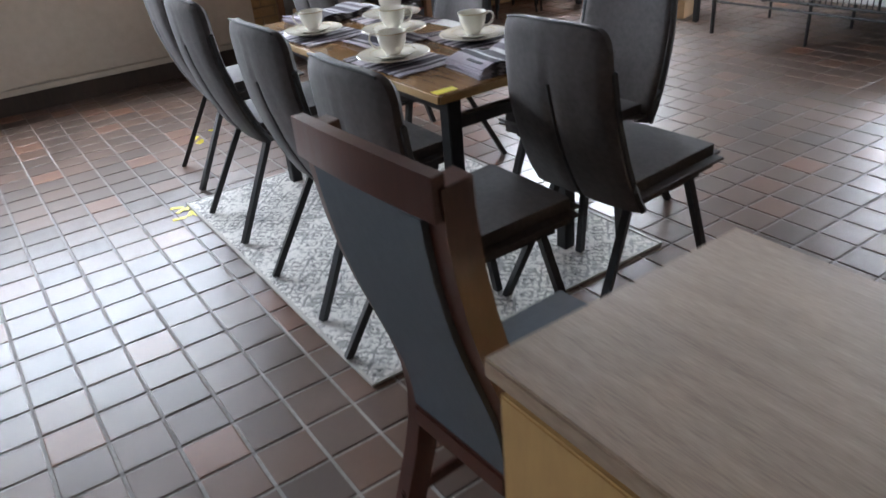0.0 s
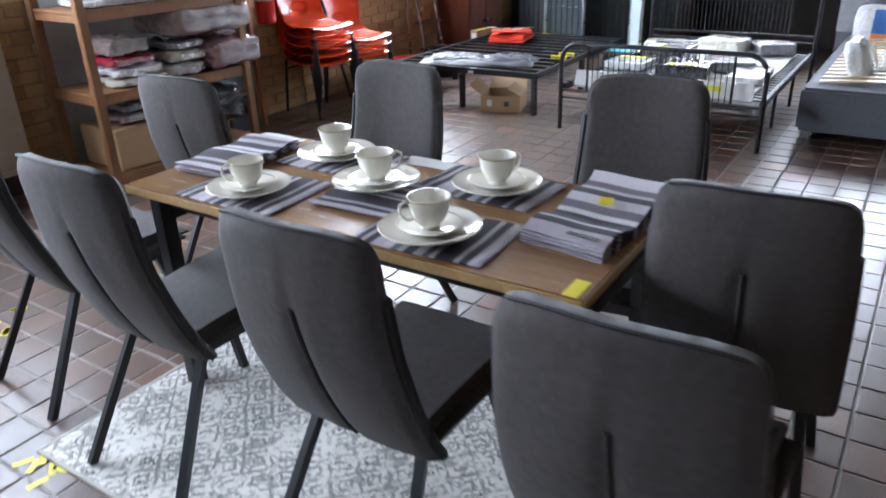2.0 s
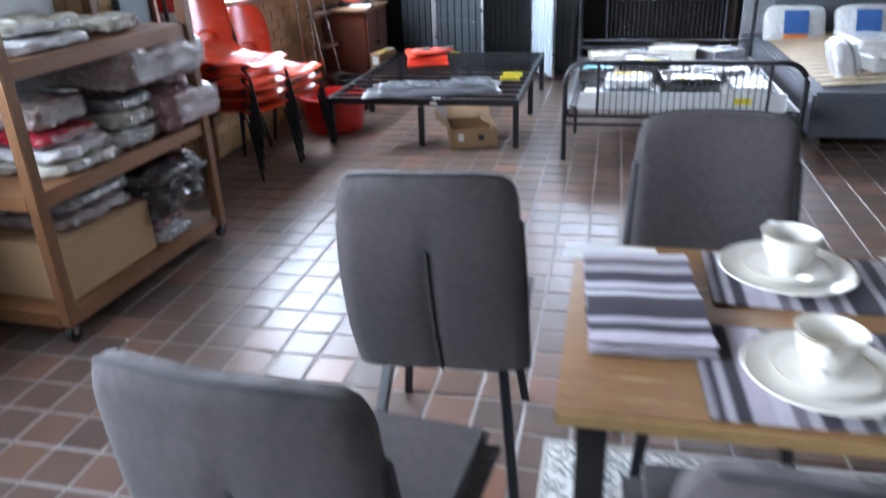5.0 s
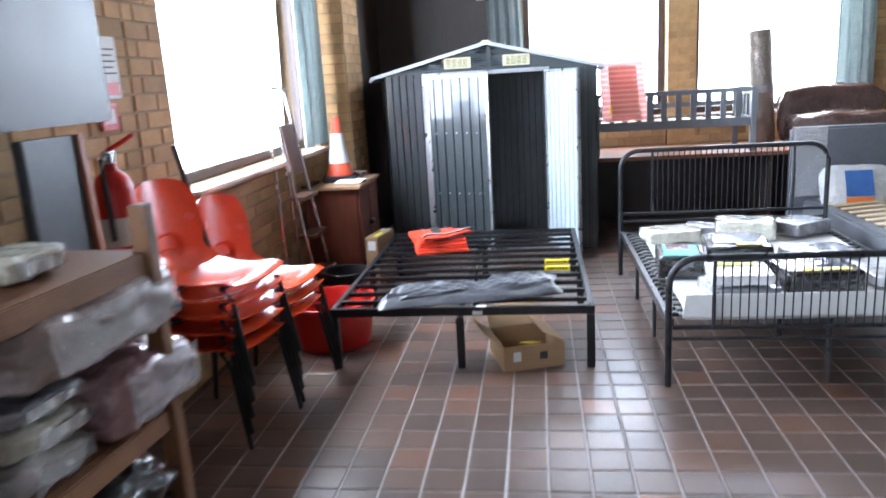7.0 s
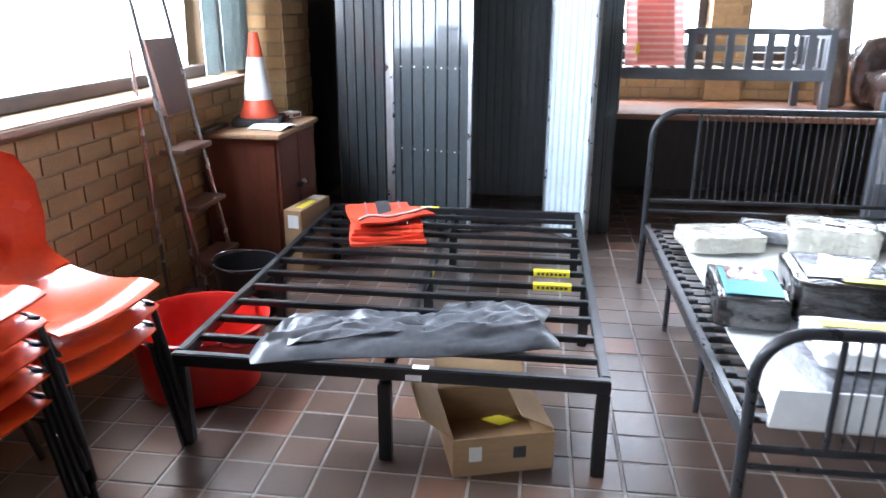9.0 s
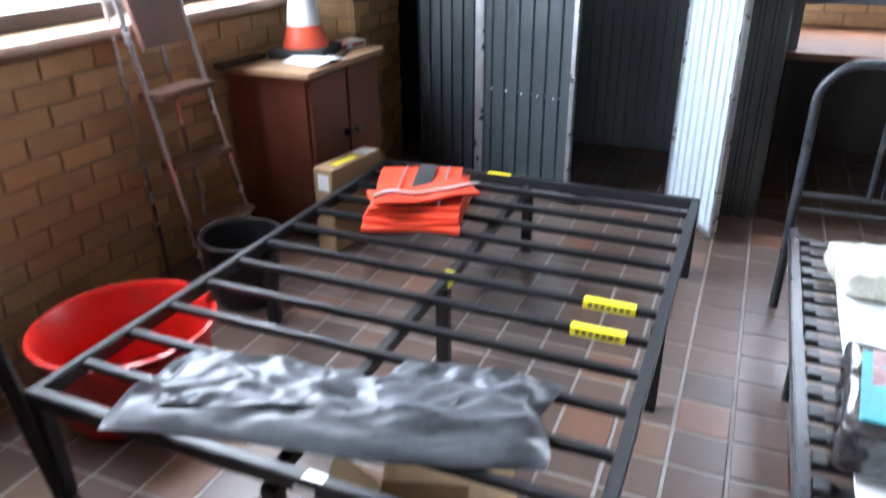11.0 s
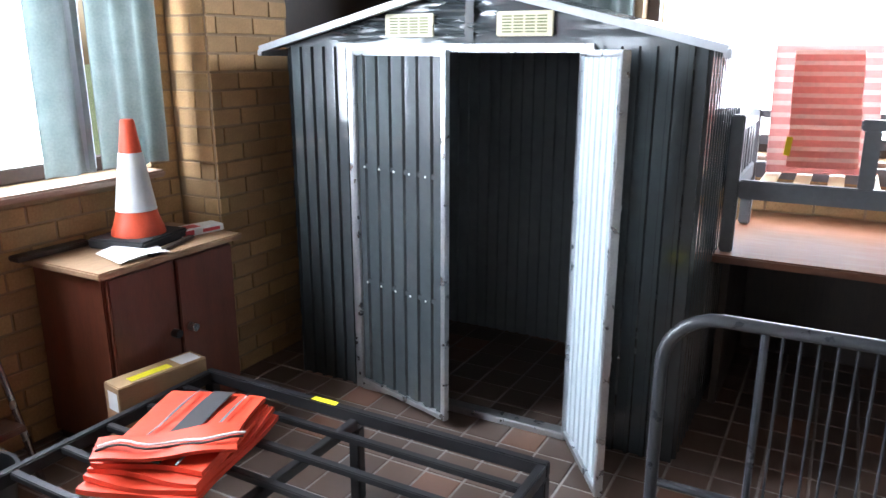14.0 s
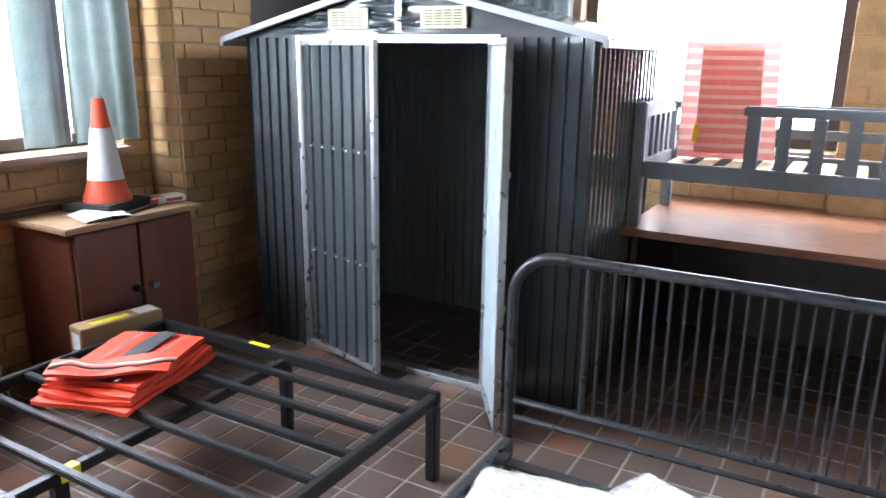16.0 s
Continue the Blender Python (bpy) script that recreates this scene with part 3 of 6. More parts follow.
curtain("curtain", fold_y(1.58, 1.92, 9.66, 0.95, 3.0, 3.5, 0.03), 40, "dark green curtain gathered at the window side")
curtain("curtain", fold_y(4.86, 5.2, 9.56, 1.2, 3.0, 3.5, 0.03), 40, "dark green curtain gathered behind the shed")
rod = thing("curtain_rod", "thin white curtain rail above the windows", "curtain rail")
part("rail", tube([(9.58, 1.5, 2.22), (9.58, 5.3, 2.2)], 0.008, 8), WHITE, rod)
part("rail", tube([(9.55, 1.5, 2.3), (9.55, 4.2, 2.28)], 0.006, 8), WHITE, rod)
for yy in (1.6, 3.33, 5.2):
    part("bracket", box((9.54, yy - 0.012, 2.18), (9.665 if yy == 3.33 else 9.76, yy + 0.012, 2.31), 0.003), BLACK, rod)

# ---- dining area ----
rug = thing("rug", "cream rug with a worn grey ornamental pattern", "rug")
part("woven_surface", sheet(lambda u, v: (1.325 + 1.27 * u, 2.28 + 1.74 * v, 0.008 + 0.003 * noise.noise(Vector((u * 3, v * 5, 0)))), 20, 26, 0.006), RUG, rug)
for lo, hi in (((1.31, 2.265, 0.001), (1.325, 4.035, 0.0105)), ((2.595, 2.265, 0.001), (2.61, 4.035, 0.0105)), ((1.326, 2.265, 0.001), (2.594, 2.279, 0.0105)), ((1.326, 4.021, 0.001), (2.594, 4.035, 0.0105))):
    part("binding", box(lo, hi, 0.002), RUGEDGE, rug)


def dining_chair():
    """Faces +x; the rear feet stand near x = 0."""
    c = thing("dining_chair", "grey velvet dining chair with slim black metal legs", "chair", "grey dining chairs")

    def back(u, v, off=0.0):
        z = 0.405 + 0.57 * v
        x = 0.165 - 0.165 * v ** 0.8 + 0.03 * math.sin(v * 3.14) * (-1)
        w = 0.215 - 0.022 * v ** 2
        k = 2 * u - 1
        z -= 0.02 * abs(k) ** 4 * (v > 0.5) * v
        x += 0.022 * k * k * (0.4 + v)
        return (x + off, w * k, z)

    def wrinkle(u, v):
        return 0.004 * noise.noise(Vector((u * 5, v * 5, 3))) + 0.002 * noise.noise(Vector((u * 14, v * 9, 7)))
    bm = bmesh.new()
    rows = [0.88 * q / 10 for q in range(11)] + [0.91, 0.935, 0.957, 0.975, 0.99, 1.0]
    nu, nv = 24, 16
    front = [[None] * (nv + 1) for _ in range(nu + 1)]
    rear = [[None] * (nv + 1) for _ in range(nu + 1)]
    for i in range(nu + 1):
        for j in range(nv + 1):
            u, v = i / nu, rows[j]
            k = 2 * u - 1
            t = 0.027 * (1 - abs(k) ** 8) ** 0.5 * (1 - max(0, (v - 0.93) / 0.07) ** 2 * 0.9) + 0.008
            ku = u
            if v > 0.9:
                s = 1 - 0.13 * (1 - max(0.0, 1 - ((v - 0.9) / 0.1) ** 2) ** 0.5)
                ku = 0.5 + (u - 0.5) * s
            p = Vector(back(ku, v))
            wr = wrinkle(u, v)
            pinch = 0.009 * math.exp(-(k / 0.075) ** 2) * min(1, max(0, (0.78 - v) / 0.1))
            rear[i][j] = bm.verts.new(p + Vector((-t * 0.5 + wr + pinch, 0, 0)))
            front[i][j] = bm.verts.new(p + Vector((t + 0.008 + wr, 0, 0)))
    for g, flip in ((front, False), (rear, True)):
        for i in range(nu):
            for j in range(nv):
                f = (g[i][j], g[i + 1][j], g[i + 1][j + 1], g[i][j + 1])
                bm.faces.new(f[::-1] if flip else f)
    for i in range(nu):
        bm.faces.new((rear[i][0], rear[i + 1][0], front[i + 1][0], front[i][0]))
        bm.faces.new((rear[i][nv], rear[i + 1][nv], front[i + 1][nv], front[i][nv]))
    for j in range(nv):
        bm.faces.new((rear[0][j], rear[0][j + 1], front[0][j + 1], front[0][j]))
        bm.faces.new((rear[nu][j], rear[nu][j + 1], front[nu][j + 1], front[nu][j]))
    br = part("backrest", bm, FABRIC, c)
    # dark pinched seam up the middle of the rear, and edge piping
    seam = [Vector(back(0.5, v / 16)) + Vector((-0.0175 + wrinkle(0.5, v / 16) + 0.009 * min(1, (0.78 - v / 16) / 0.1) - 0.002, 0, 0)) for v in range(0, 12)]
    part("seam", tube(seam, 0.006, 6), PIPING, br, "dark stitched seam")
    for k in (0.012, 0.988):
        part("piping", tube([Vector(back(k if v < 13 else 0.5 + (k - 0.5) * 0.86, v / 15)) + Vector((0.016, 0, 0)) for v in range(0, 14)], 0.0135, 6), PIPING, br, "dark side panel edge")
    part("piping", tube([Vector(back(0.07 + 0.86 * q / 12, 1.0)) + Vector((-0.008, 0, 0.001)) for q in range(13)], 0.004, 6), PIPING, br)
    seat = box((-0.225, -0.207, 0), (0.25, 0.207, 0.08), 0.036)
    bmesh.ops.subdivide_edges(seat, edges=[e for e in seat.edges if e.calc_length() > 0.1], cuts=6, use_grid_fill=True)
    for v in seat.verts:
        k = 1 - (v.co.y / 0.21) ** 2
        if v.co.z > 0.05:
            v.co.z += 0.012 * k * (1 - (v.co.x / 0.27) ** 2)
        v.co.y *= 1.0 + 0.06 * (v.co.x / 0.26)
    seat.transform(pose(0.375, 0, 0.4, 0, -3, 0))
    part("seat", seat, FABRIC, c)
    part("seat_frame", box((0.2, -0.16, 0.382), (0.55, 0.16, 0.402), 0.004), BLACK, c)
    for sx, sy, fx, fy in ((0.2, -0.15, -0.005, -0.2), (0.2, 0.15, -0.005, 0.2), (0.5, -0.15, 0.6, -0.195), (0.5, 0.15, 0.6, 0.195)):
        lg = tube([(sx, sy, 0.395), (fx, fy, 0.0)], 0.0125, square=True)
        for v in lg.verts:
            v.co.z = min(max(v.co.z, 0.0), 0.395)
        part("leg", lg, BLACK, c)
    return c


first = dining_chair()
first.matrix_basis = pose(1.325, 2.23, 0.011)
for x, y, z, a in ((1.36, 2.875, 0.011, 0), (1.372, 3.622, 0.011, 0), (1.452, 4.345, 0, -5), (2.2, 4.268, 0, 4), (1.945, 2.185, 0, 3), (2.775, 3.626, 0, 180), (2.9, 2.708, 0, 188)):
    copy_thing(first, pose(x, y, z, 0, 0, a))

table = thing("dining_table", "oak veneer dining table on black metal trestle legs", "table")
part("tabletop", box((1.757, 2.447, 0.726), (2.397, 3.958, 0.755), 0.003), TABLEWOOD, table)
part("edge_band", box((1.752, 2.449, 0.728), (1.7568, 3.956, 0.753), 0.001), EDGEWOOD, table, "pale oak edge")
part("edge_band", box((1.757, 2.442, 0.728), (2.397, 2.4468, 0.753), 0.001), EDGEWOOD, table)
part("apron", box((1.84, 2.53, 0.66), (1.865, 3.87, 0.7255), 0.003), BLACK, table)
part("apron", box((2.29, 2.53, 0.66), (2.315, 3.87, 0.7255), 0.003), BLACK, table)
for yy in (2.5, 3.9):
    for x0, x1 in ((1.83, 1.83), (2.325, 2.325)):
        part("leg", box((x0 - 0.025, yy - 0.025, 0.0), (x0 + 0.025, yy + 0.025, 0.725), 0.003), BLACK, table)
    part("crossbar", box((1.856, yy - 0.02, 0.62), (2.299, yy + 0.02, 0.659), 0.003), BLACK, table)


def placemat(x, y, z, a, sx, sy, layers, material, label, curl=0.0, seed=0):
    t = thing("placemat" if layers == 1 else "placemat_stack", label, "placemat", "striped placemats", m=pose(x, y, z, 0, 0, a))
    for k in range(layers):
        dx = 0.006 * math.sin(k * 2.1 + seed)

        def f(u, v, k=k, dx=dx):
            e = curl * max(0, u - 0.45) ** 2 * 0.5 * (k + 1) / layers if curl else 0
            wave = 0.0016 * math.sin(u * 9 + k + seed) + 0.0016 * math.sin(v * 8 + 2 * k + seed)
            if layers > 1:
                wave += (0.018 if curl else 0.009) * math.sin(u * 13 + k * 0.3 + seed) * (k / layers)
            return ((u - 0.5) * sx + dx, (v - 0.5) * sy, 0.0045 + wave * 0.7 + k * 0.0065 + e)
        top = part("mat", sheet(f, 16, 16, 0.0025), material, t)
        if layers == 1:
            for e in (0.0, 0.965):
                part("hem", sheet(lambda u, v: tuple(Vector(f(u, e + 0.035 * v)) + Vector((0, 0, 0.0012))), 16, 1, 0.0025), material, top, "stitched woven hem")
    return t


TT = 0.755
placemat(1.91, 3.55, TT, 2, 0.28, 0.37, 1, MATY, "grey striped woven placemat on the table")
placemat(2.25, 3.5, TT, 0, 0.24, 0.37, 1, MATY, "grey striped woven placemat on the table")
placemat(2.03, 3.2, TT, 2, 0.25, 0.26, 2, MATX, "folded grey striped placemats in the table's middle", seed=2)
placemat(1.9, 2.89, TT, 3, 0.26, 0.36, 1, MATY, "grey striped woven placemat on the table")
placemat(2.255, 2.95, TT, -3, 0.24, 0.38, 1, MATY, "grey striped woven placemat on the table")
placemat(2.1, 3.82, TT, 4, 0.36, 0.21, 5, MATX, "stack of folded grey striped placemats", seed=1)
ns = placemat(2.13, 2.57, TT, -6, 0.36, 0.22, 6, MATX, "rumpled stack of striped placemats with a yellow tag", 0.3, seed=4)
part("price_tag", box((0.02, -0.035, 0.052), (0.055, 0.0, 0.055), 0.001, m=pose(0, 0, 0, 0, -12, 20)), YELLOW, ns, "bright yellow price sticker")
part("price_print", box((-0.17, -0.09, 0.0445), (-0.155, -0.01, 0.0465)), INK, ns)
part("sticker", box((1.76, 2.462, 0.7552), (1.84, 2.497, 0.7562)), YELLOW, table, "yellow price sticker on the table corner")
for k, (x, y) in enumerate(((2.35, 3.88), (2.36, 3.22))):
    part("paper_note", sheet(lambda u, v: (x - 0.04 + 0.075 * u, y - 0.1 + 0.2 * v, 0.757 + 0.002 * math.sin(u * 5 + v * 4)), 4, 6, 0.0008), WHITE, table, "white printed paper slip")


def cup_set():
    s = thing("dinner_plate", "cream china plate with a fine gilt rim", "plate", "cream china settings")
    part("dish", lathe([(0.0, 0.0), (0.06, 0.0), (0.07, 0.004), (0.112, 0.017), (0.116, 0.0185), (0.113, 0.0205), (0.072, 0.0085), (0.0, 0.007)], sides=40), CHINA, s)
    part("rim_line", lathe([(0.1085, 0.0182), (0.1115, 0.0195), (0.1115, 0.0203), (0.1085, 0.019)], sides=40, ring=True), GILT, s, "gilt rim line")
    u = thing("saucer", "small cream china saucer on the plate", "saucer", "cream china settings", m=pose(0, 0, 0.0072))
    part("dish", lathe([(0.0, 0.0), (0.04, 0.0), (0.046, 0.003), (0.074, 0.014), (0.076, 0.0155), (0.073, 0.0165), (0.045, 0.0065), (0.0, 0.0055)], sides=36), CHINA, u)
    part("rim_line", lathe([(0.07, 0.0146), (0.0725, 0.0157), (0.0725, 0.0166), (0.07, 0.0155)], sides=36, ring=True), GILT, u)
    c = thing("teacup", "cream china teacup with a looped handle", "cup", "cream china settings", m=pose(0, 0, 0.013))
    part("bowl", lathe([(0.0, 0.002), (0.02, 0.0), (0.024, 0.001), (0.022, 0.008), (0.034, 0.02), (0.043, 0.042), (0.047, 0.068), (0.0485, 0.073), (0.0462, 0.0732), (0.041, 0.043), (0.03, 0.021), (0.0, 0.014)], sides=36), CHINA, c)
    hd = [(0.043, 0, 0.062), (0.056, 0, 0.07), (0.068, 0, 0.064), (0.07, 0, 0.05), (0.062, 0, 0.035), (0.05, 0, 0.026), (0.038, 0, 0.026)]
    part("handle", tube(hd, 0.0038, 8), CHINA, c)
    part("rim_line", lathe([(0.0484, 0.0695), (0.0491, 0.0705), (0.0494, 0.0725), (0.0486, 0.0728)], sides=36, ring=True), GILT, c)
    return s, u, c


trio = cup_set()
for k, (x, y, a, z) in enumerate(((1.89, 3.55, 160, 0.764), (2.265, 3.535, 20, 0.764), (2.09, 3.233, -45, 0.772), (2.248, 2.92, -30, 0.764), (1.886, 2.908, 150, 0.764))):
    for o, dz in zip(trio, (0, 0.0072, 0.013)):
        if k == 0:
            o.matrix_basis = pose(x, y, z + dz * 1.06, 0, 0, a) @ Matrix.Scale(1.06, 4)
        else:
            copy_thing(o, pose(x, y, z + dz * 1.06, 0, 0, a) @ Matrix.Scale(1.06, 4))

# mahogany chair and the pale sideboard by the start
mch = thing("mahogany_chair", "dark mahogany high-backed chair with grey upholstered panel", "chair", m=pose(1.04, 1.54, 0, 0, 0, 3) @ Matrix.Diagonal((1, 0.75, 1.06, 1)))


def stile(sgn):
    pts = []
    for k in range(15):
        z = k / 14 * 0.985
        x = 0.0 + 0.13 * math.exp(-((z - 0.42) / 0.3) ** 2) - 0.02 * max(0, z - 0.8)
        pts.append((x, sgn * (0.195 + 0.02 * z), z))
    return pts


for sg in (-1, 1):
    bm = tube(stile(sg), 0.026, square=True)
    for v in bm.verts:
        v.co.z = max(v.co.z, 0)
    part("stile", bm, MAHOG, mch)
part("top_rail", sheet(lambda u, v: (-0.015 - 0.02 * math.sin(u * 3.14), -0.235 + 0.47 * u, 0.94 + 0.06 * v + 0.012 * math.sin(u * 3.14)), 14, 3, 0.022), MAHOG, mch)
part("lower_rail", box((0.09, -0.18, 0.36), (0.125, 0.18, 0.41), 0.006), MAHOG, mch)


def panel(u, v):
    z = 0.415 + 0.52 * v
    x = 0.13 * math.exp(-((z - 0.42) / 0.3) ** 2) - 0.02 * max(0, z - 0.8)
    return (x - 0.006, (-0.175 + 0.35 * u) * (1 + 0.05 * v), z)


part("back_panel", sheet(panel, 8, 14, 0.03), mat("slate_upholstery", (0.09, 0.1, 0.115), (0.065, 0.072, 0.083), rough=0.9, scale=40, bump=0.2), mch, "slate grey woven back panel")
part("seat", box((0.13, -0.21, 0.42), (0.54, 0.21, 0.48), 0.022), mat("slate_seat_cloth", (0.09, 0.1, 0.115), (0.065, 0.072, 0.083), rough=0.9, scale=40, bump=0.2), mch, "slate grey padded seat")
part("seat_rail", box((0.12, -0.2, 0.36), (0.53, 0.2, 0.419), 0.006), MAHOG, mch)
for sg in (-1, 1):
    part("leg", tube([(0.5, sg * 0.18, 0.36), (0.51, sg * 0.185, 0.0)], 0.018, square=True), MAHOG, mch)
    part("side_rail", box((0.04, sg * 0.195 - 0.01, 0.17), (0.5, sg * 0.195 + 0.01, 0.2), 0.004), MAHOG, mch)

side = thing("sideboard", "low sideboard with grey-oak top and beech sides", "sideboard", m=pose(-0.113, -0.108, 0) @ Matrix.Diagonal((1, 1, 1.14, 1)))
part("top", box((1.115, 0.1, 0.722), (1.615, 1.372, 0.75), 0.004), DESKTOP, side, "grey washed oak-effect top")
part("body", box((1.135, 0.12, 0.05), (1.6, 1.352, 0.7215), 0.004), BEECH, side)
part("plinth", box((1.16, 0.14, 0.0), (1.58, 1.33, 0.0495)), BLACK, side)
for k in range(2):
    d = part("door", box((1.119, 0.13 + k * 0.612, 0.07), (1.1345, 0.735 + k * 0.612, 0.71), 0.003), BEECH, side)
    part("handle", tube([(1.11, 0.72 + k * 0.06, 0.45), (1.11, 0.72 + k * 0.06, 0.55)], 0.005, 8), CHROME, d)

# yellow tape marks on the floor
rt = random.Random(4)
for cx, cy in ((1.72, 4.95), (1.24, 3.98)):
    tp = thing("floor_tape", "torn yellow tape marks stuck to the floor tiles", "floor tape", "yellow floor tape")
    for k in range(6):
        x, y, a = cx + rt.uniform(-0.09, 0.09), cy + rt.uniform(-0.1, 0.1), rt.uniform(0, 180)
        part("strip", box((-0.03, -0.011, 0.0008), (0.03, 0.011, 0.0018), m=pose(x, y, 0, 0, 0, a)), YELLOW, tp, smooth=False)

pb = thing("plastic_bag", "small clear plastic bag with dark fittings on the rug", "plastic bag", m=pose(1.64, 2.36, 0.011))
part("film", lumpy(0.14, 0.11, 0.05, 0.014, 71), CLEAR, pb)
part("fitting", box((-0.03, -0.02, 0.004), (0.03, 0.02, 0.03), 0.004), BLACKPLASTIC, pb)

# ---- shelf unit by the north wall ----
SH = pose(2.9, 5.86, 0, 0, 0, -3.5)
shelf = thing("shelf_unit", "orange-brown pine shelf unit on castors, full of bedding", "shelf", m=SH)
SHZ = (0.12, 0.6, 1.06)
for px in (0.0, 1.06):
    for py in (0.0, 0.5):
        part("post", box((px - 0.025, py, 0.07), (px + 0.025, py + 0.05, 1.19), 0.004), POSTWOOD, shelf)
        cs = part("castor", tube([(px, py + 0.012, 0.03), (px, py + 0.038, 0.03)], 0.03, 14), BLACKPLASTIC, shelf)
        part("fork", box((px - 0.012, py + 0.008, 0.03), (px + 0.012, py + 0.042, 0.0695), 0.002), CHROME, cs)
for z in SHZ:
    part("board", box((-0.02, 0.052, z - 0.018), (1.08, 0.498, z), 0.003), SHELFWOOD, shelf)
    part("front_rail", box((0.027, 0.012, z - 0.06), (1.033, 0.05, z + 0.004), 0.004), SHELFWOOD, shelf)
    for px in (-0.02, 1.06):
        part("end_rail", box((px, 0.054, z - 0.06), (px + 0.02, 0.496, z - 0.0185), 0.003), SHELFWOOD, shelf)


def bundle(x, y, z, sx, sy, sz, material, label, cat="bedding pack", a=0.0, name="bedding_pack", band=None, seed=0, amp=0.02, base=SH, group="plastic-wrapped bedding", puff=0.35, square=6):
    t = thing(name, label, cat, group, m=base @ pose(x, y, z, 0, 0, a))
    b = part("quilt", lumpy(sx, sy, sz, amp, seed, n=18, freq=11, puff=puff, square=square), material, t)
    if band:
        part("insert_card", sheet(lambda u, v: (-sx * 0.3 + sx * 0.6 * u, -sy * 0.515 - 0.002, sz * 0.25 + sz * 0.5 * v), 3, 3, 0.0015), band, b, "printed insert card")
    if group == "plastic-wrapped bedding":
        fold = lambda u, v: ((u - 0.5) * sx * 0.8, -sy * 0.53 + 0.012 * math.sin(u * 17 + seed) * v, sz * (0.2 + 0.7 * v) + 0.006 * math.sin(u * 11 + seed))
        part("wrap_edge", sheet(fold, 18, 4, 0.001), CLEAR, t, "loose crinkled clear plastic edge")
    return t


B, M_, T_ = SHZ[0] + 0.005, SHZ[1] + 0.005, SHZ[2] + 0.005
for args in (
    (0.65, 0.25, M_ + 0.0, 0.26, 0.4, 0.075, WHITEBAG, "folded white bedding in clear plastic"),
    (0.68, 0.25, M_ + 0.085, 0.25, 0.38, 0.06, CREAMBAG, "folded cream bedding in clear plastic"),
    (0.68, 0.26, M_ + 0.155, 0.25, 0.36, 0.05, GREYBAG, "folded grey bedding in clear plastic"),
    (1.0, 0.25, M_, 0.4, 0.52, 0.19, PINKBAG, "dusky pink quilt in clear plastic"),
    (0.34, 0.25, M_, 0.36, 0.4, 0.05, CREAMBAG, "folded cream bedding in clear plastic"),
    (0.32, 0.24, M_ + 0.06, 0.33, 0.38, 0.05, WHITEBAG, "pale patterned bedding in clear plastic"),
    (0.3, 0.25, M_ + 0.12, 0.3, 0.36, 0.045, REDBAG, "crimson bedding in clear plastic"),
    (0.86, 0.24, M_ + 0.235, 0.62, 0.5, 0.17, TAUPEBAG, "puffy taupe quilt in clear plastic"),
    (0.3, 0.27, M_ + 0.175, 0.28, 0.34, 0.1, TAUPEBAG, "puffy taupe quilt in clear plastic"),
    (0.76, 0.24, B, 0.22, 0.4, 0.055, WHITEBAG, "folded pale bedding in clear plastic"),
    (0.74, 0.25, B + 0.065, 0.24, 0.38, 0.05, PINKBAG, "folded pink bedding in clear plastic"),
    (0.36, 0.27, B + 0.26, 0.42, 0.36, 0.05, TAUPEBAG, "folded taupe bedding in clear plastic"),
    (0.38, 0.27, B + 0.325, 0.4, 0.34, 0.045, GREYBAG, "folded grey bedding in clear plastic"),
    (0.3, 0.25, T_, 0.45, 0.36, 0.045, WHITEBAG, "white boxed linen in clear plastic"),
    (0.34, 0.27, T_ + 0.055, 0.4, 0.3, 0.045, CREAMBAG, "cream linen in clear plastic"),
    (0.78, 0.25, T_, 0.2, 0.26, 0.06, CREAMBAG, "cream linen with yellow label in plastic"),
):
    bundle(*args, seed=args[0] * 10 + args[2] * 7, band=WHITE if args[6] in (GREYBAG, CREAMBAG) else None)
bag = bundle(0.83, 0.24, B + 0.122, 0.46, 0.46, 0.23, BLACKBAG, "bulging black holdall in clear plastic", "bag", 0, "holdall", seed=9, amp=0.03, group="")
part("handle", tube([(-0.12, -0.205, 0.08), (-0.1, -0.225, 0.15), (-0.05, -0.225, 0.165), (-0.02, -0.22, 0.11), (-0.03, -0.205, 0.06)], 0.008, 8), GREYBAG, bag, "grey carrying loop")
cb = thing("cardboard_box", "closed brown cardboard box on the lowest shelf", "box", m=SH @ pose(0.34, 0.26, B))
part("body", box((-0.27, -0.2, 0), (0.27, 0.2, 0.24), 0.004), CARD, cb)
part("flap", sheet(lambda u, v: (-0.265 + 0.53 * u, -0.2 + 0.195 * v, 0.2425 + 0.006 * math.sin(u * 3)), 6, 3, 0.003), CARD, cb)
part("flap", sheet(lambda u, v: (-0.265 + 0.53 * u, 0.005 + 0.195 * v, 0.2425 + 0.004 * math.sin(u * 4)), 6, 3, 0.003), CARD, cb)

# boards, notices and fire equipment at the wall
bd = thing("white_door_board", "white board with black brackets leaning on the wall", "board", m=pose(3.5, 6.45, 0, -3, 0, 0))
part("board", box((-0.55, -0.03, 0), (0.45, 0.0, 1.25), 0.004), mat("off_white_board", (0.55, 0.55, 0.54), (0.45, 0.45, 0.44), rough=0.5, scale=3), bd)
for k in range(2):
    part("bracket", tube([(0.28, -0.04, 0.28 + 0.14 * k), (0.28, -0.06, 0.28 + 0.14 * k), (0.38, -0.06, 0.34 + 0.14 * k), (0.38, -0.035, 0.34 + 0.14 * k)], 0.006, 6), BLACK, bd)
gp = thing("grey_panel", "dark grey panel leaning upright on the wall", "board")
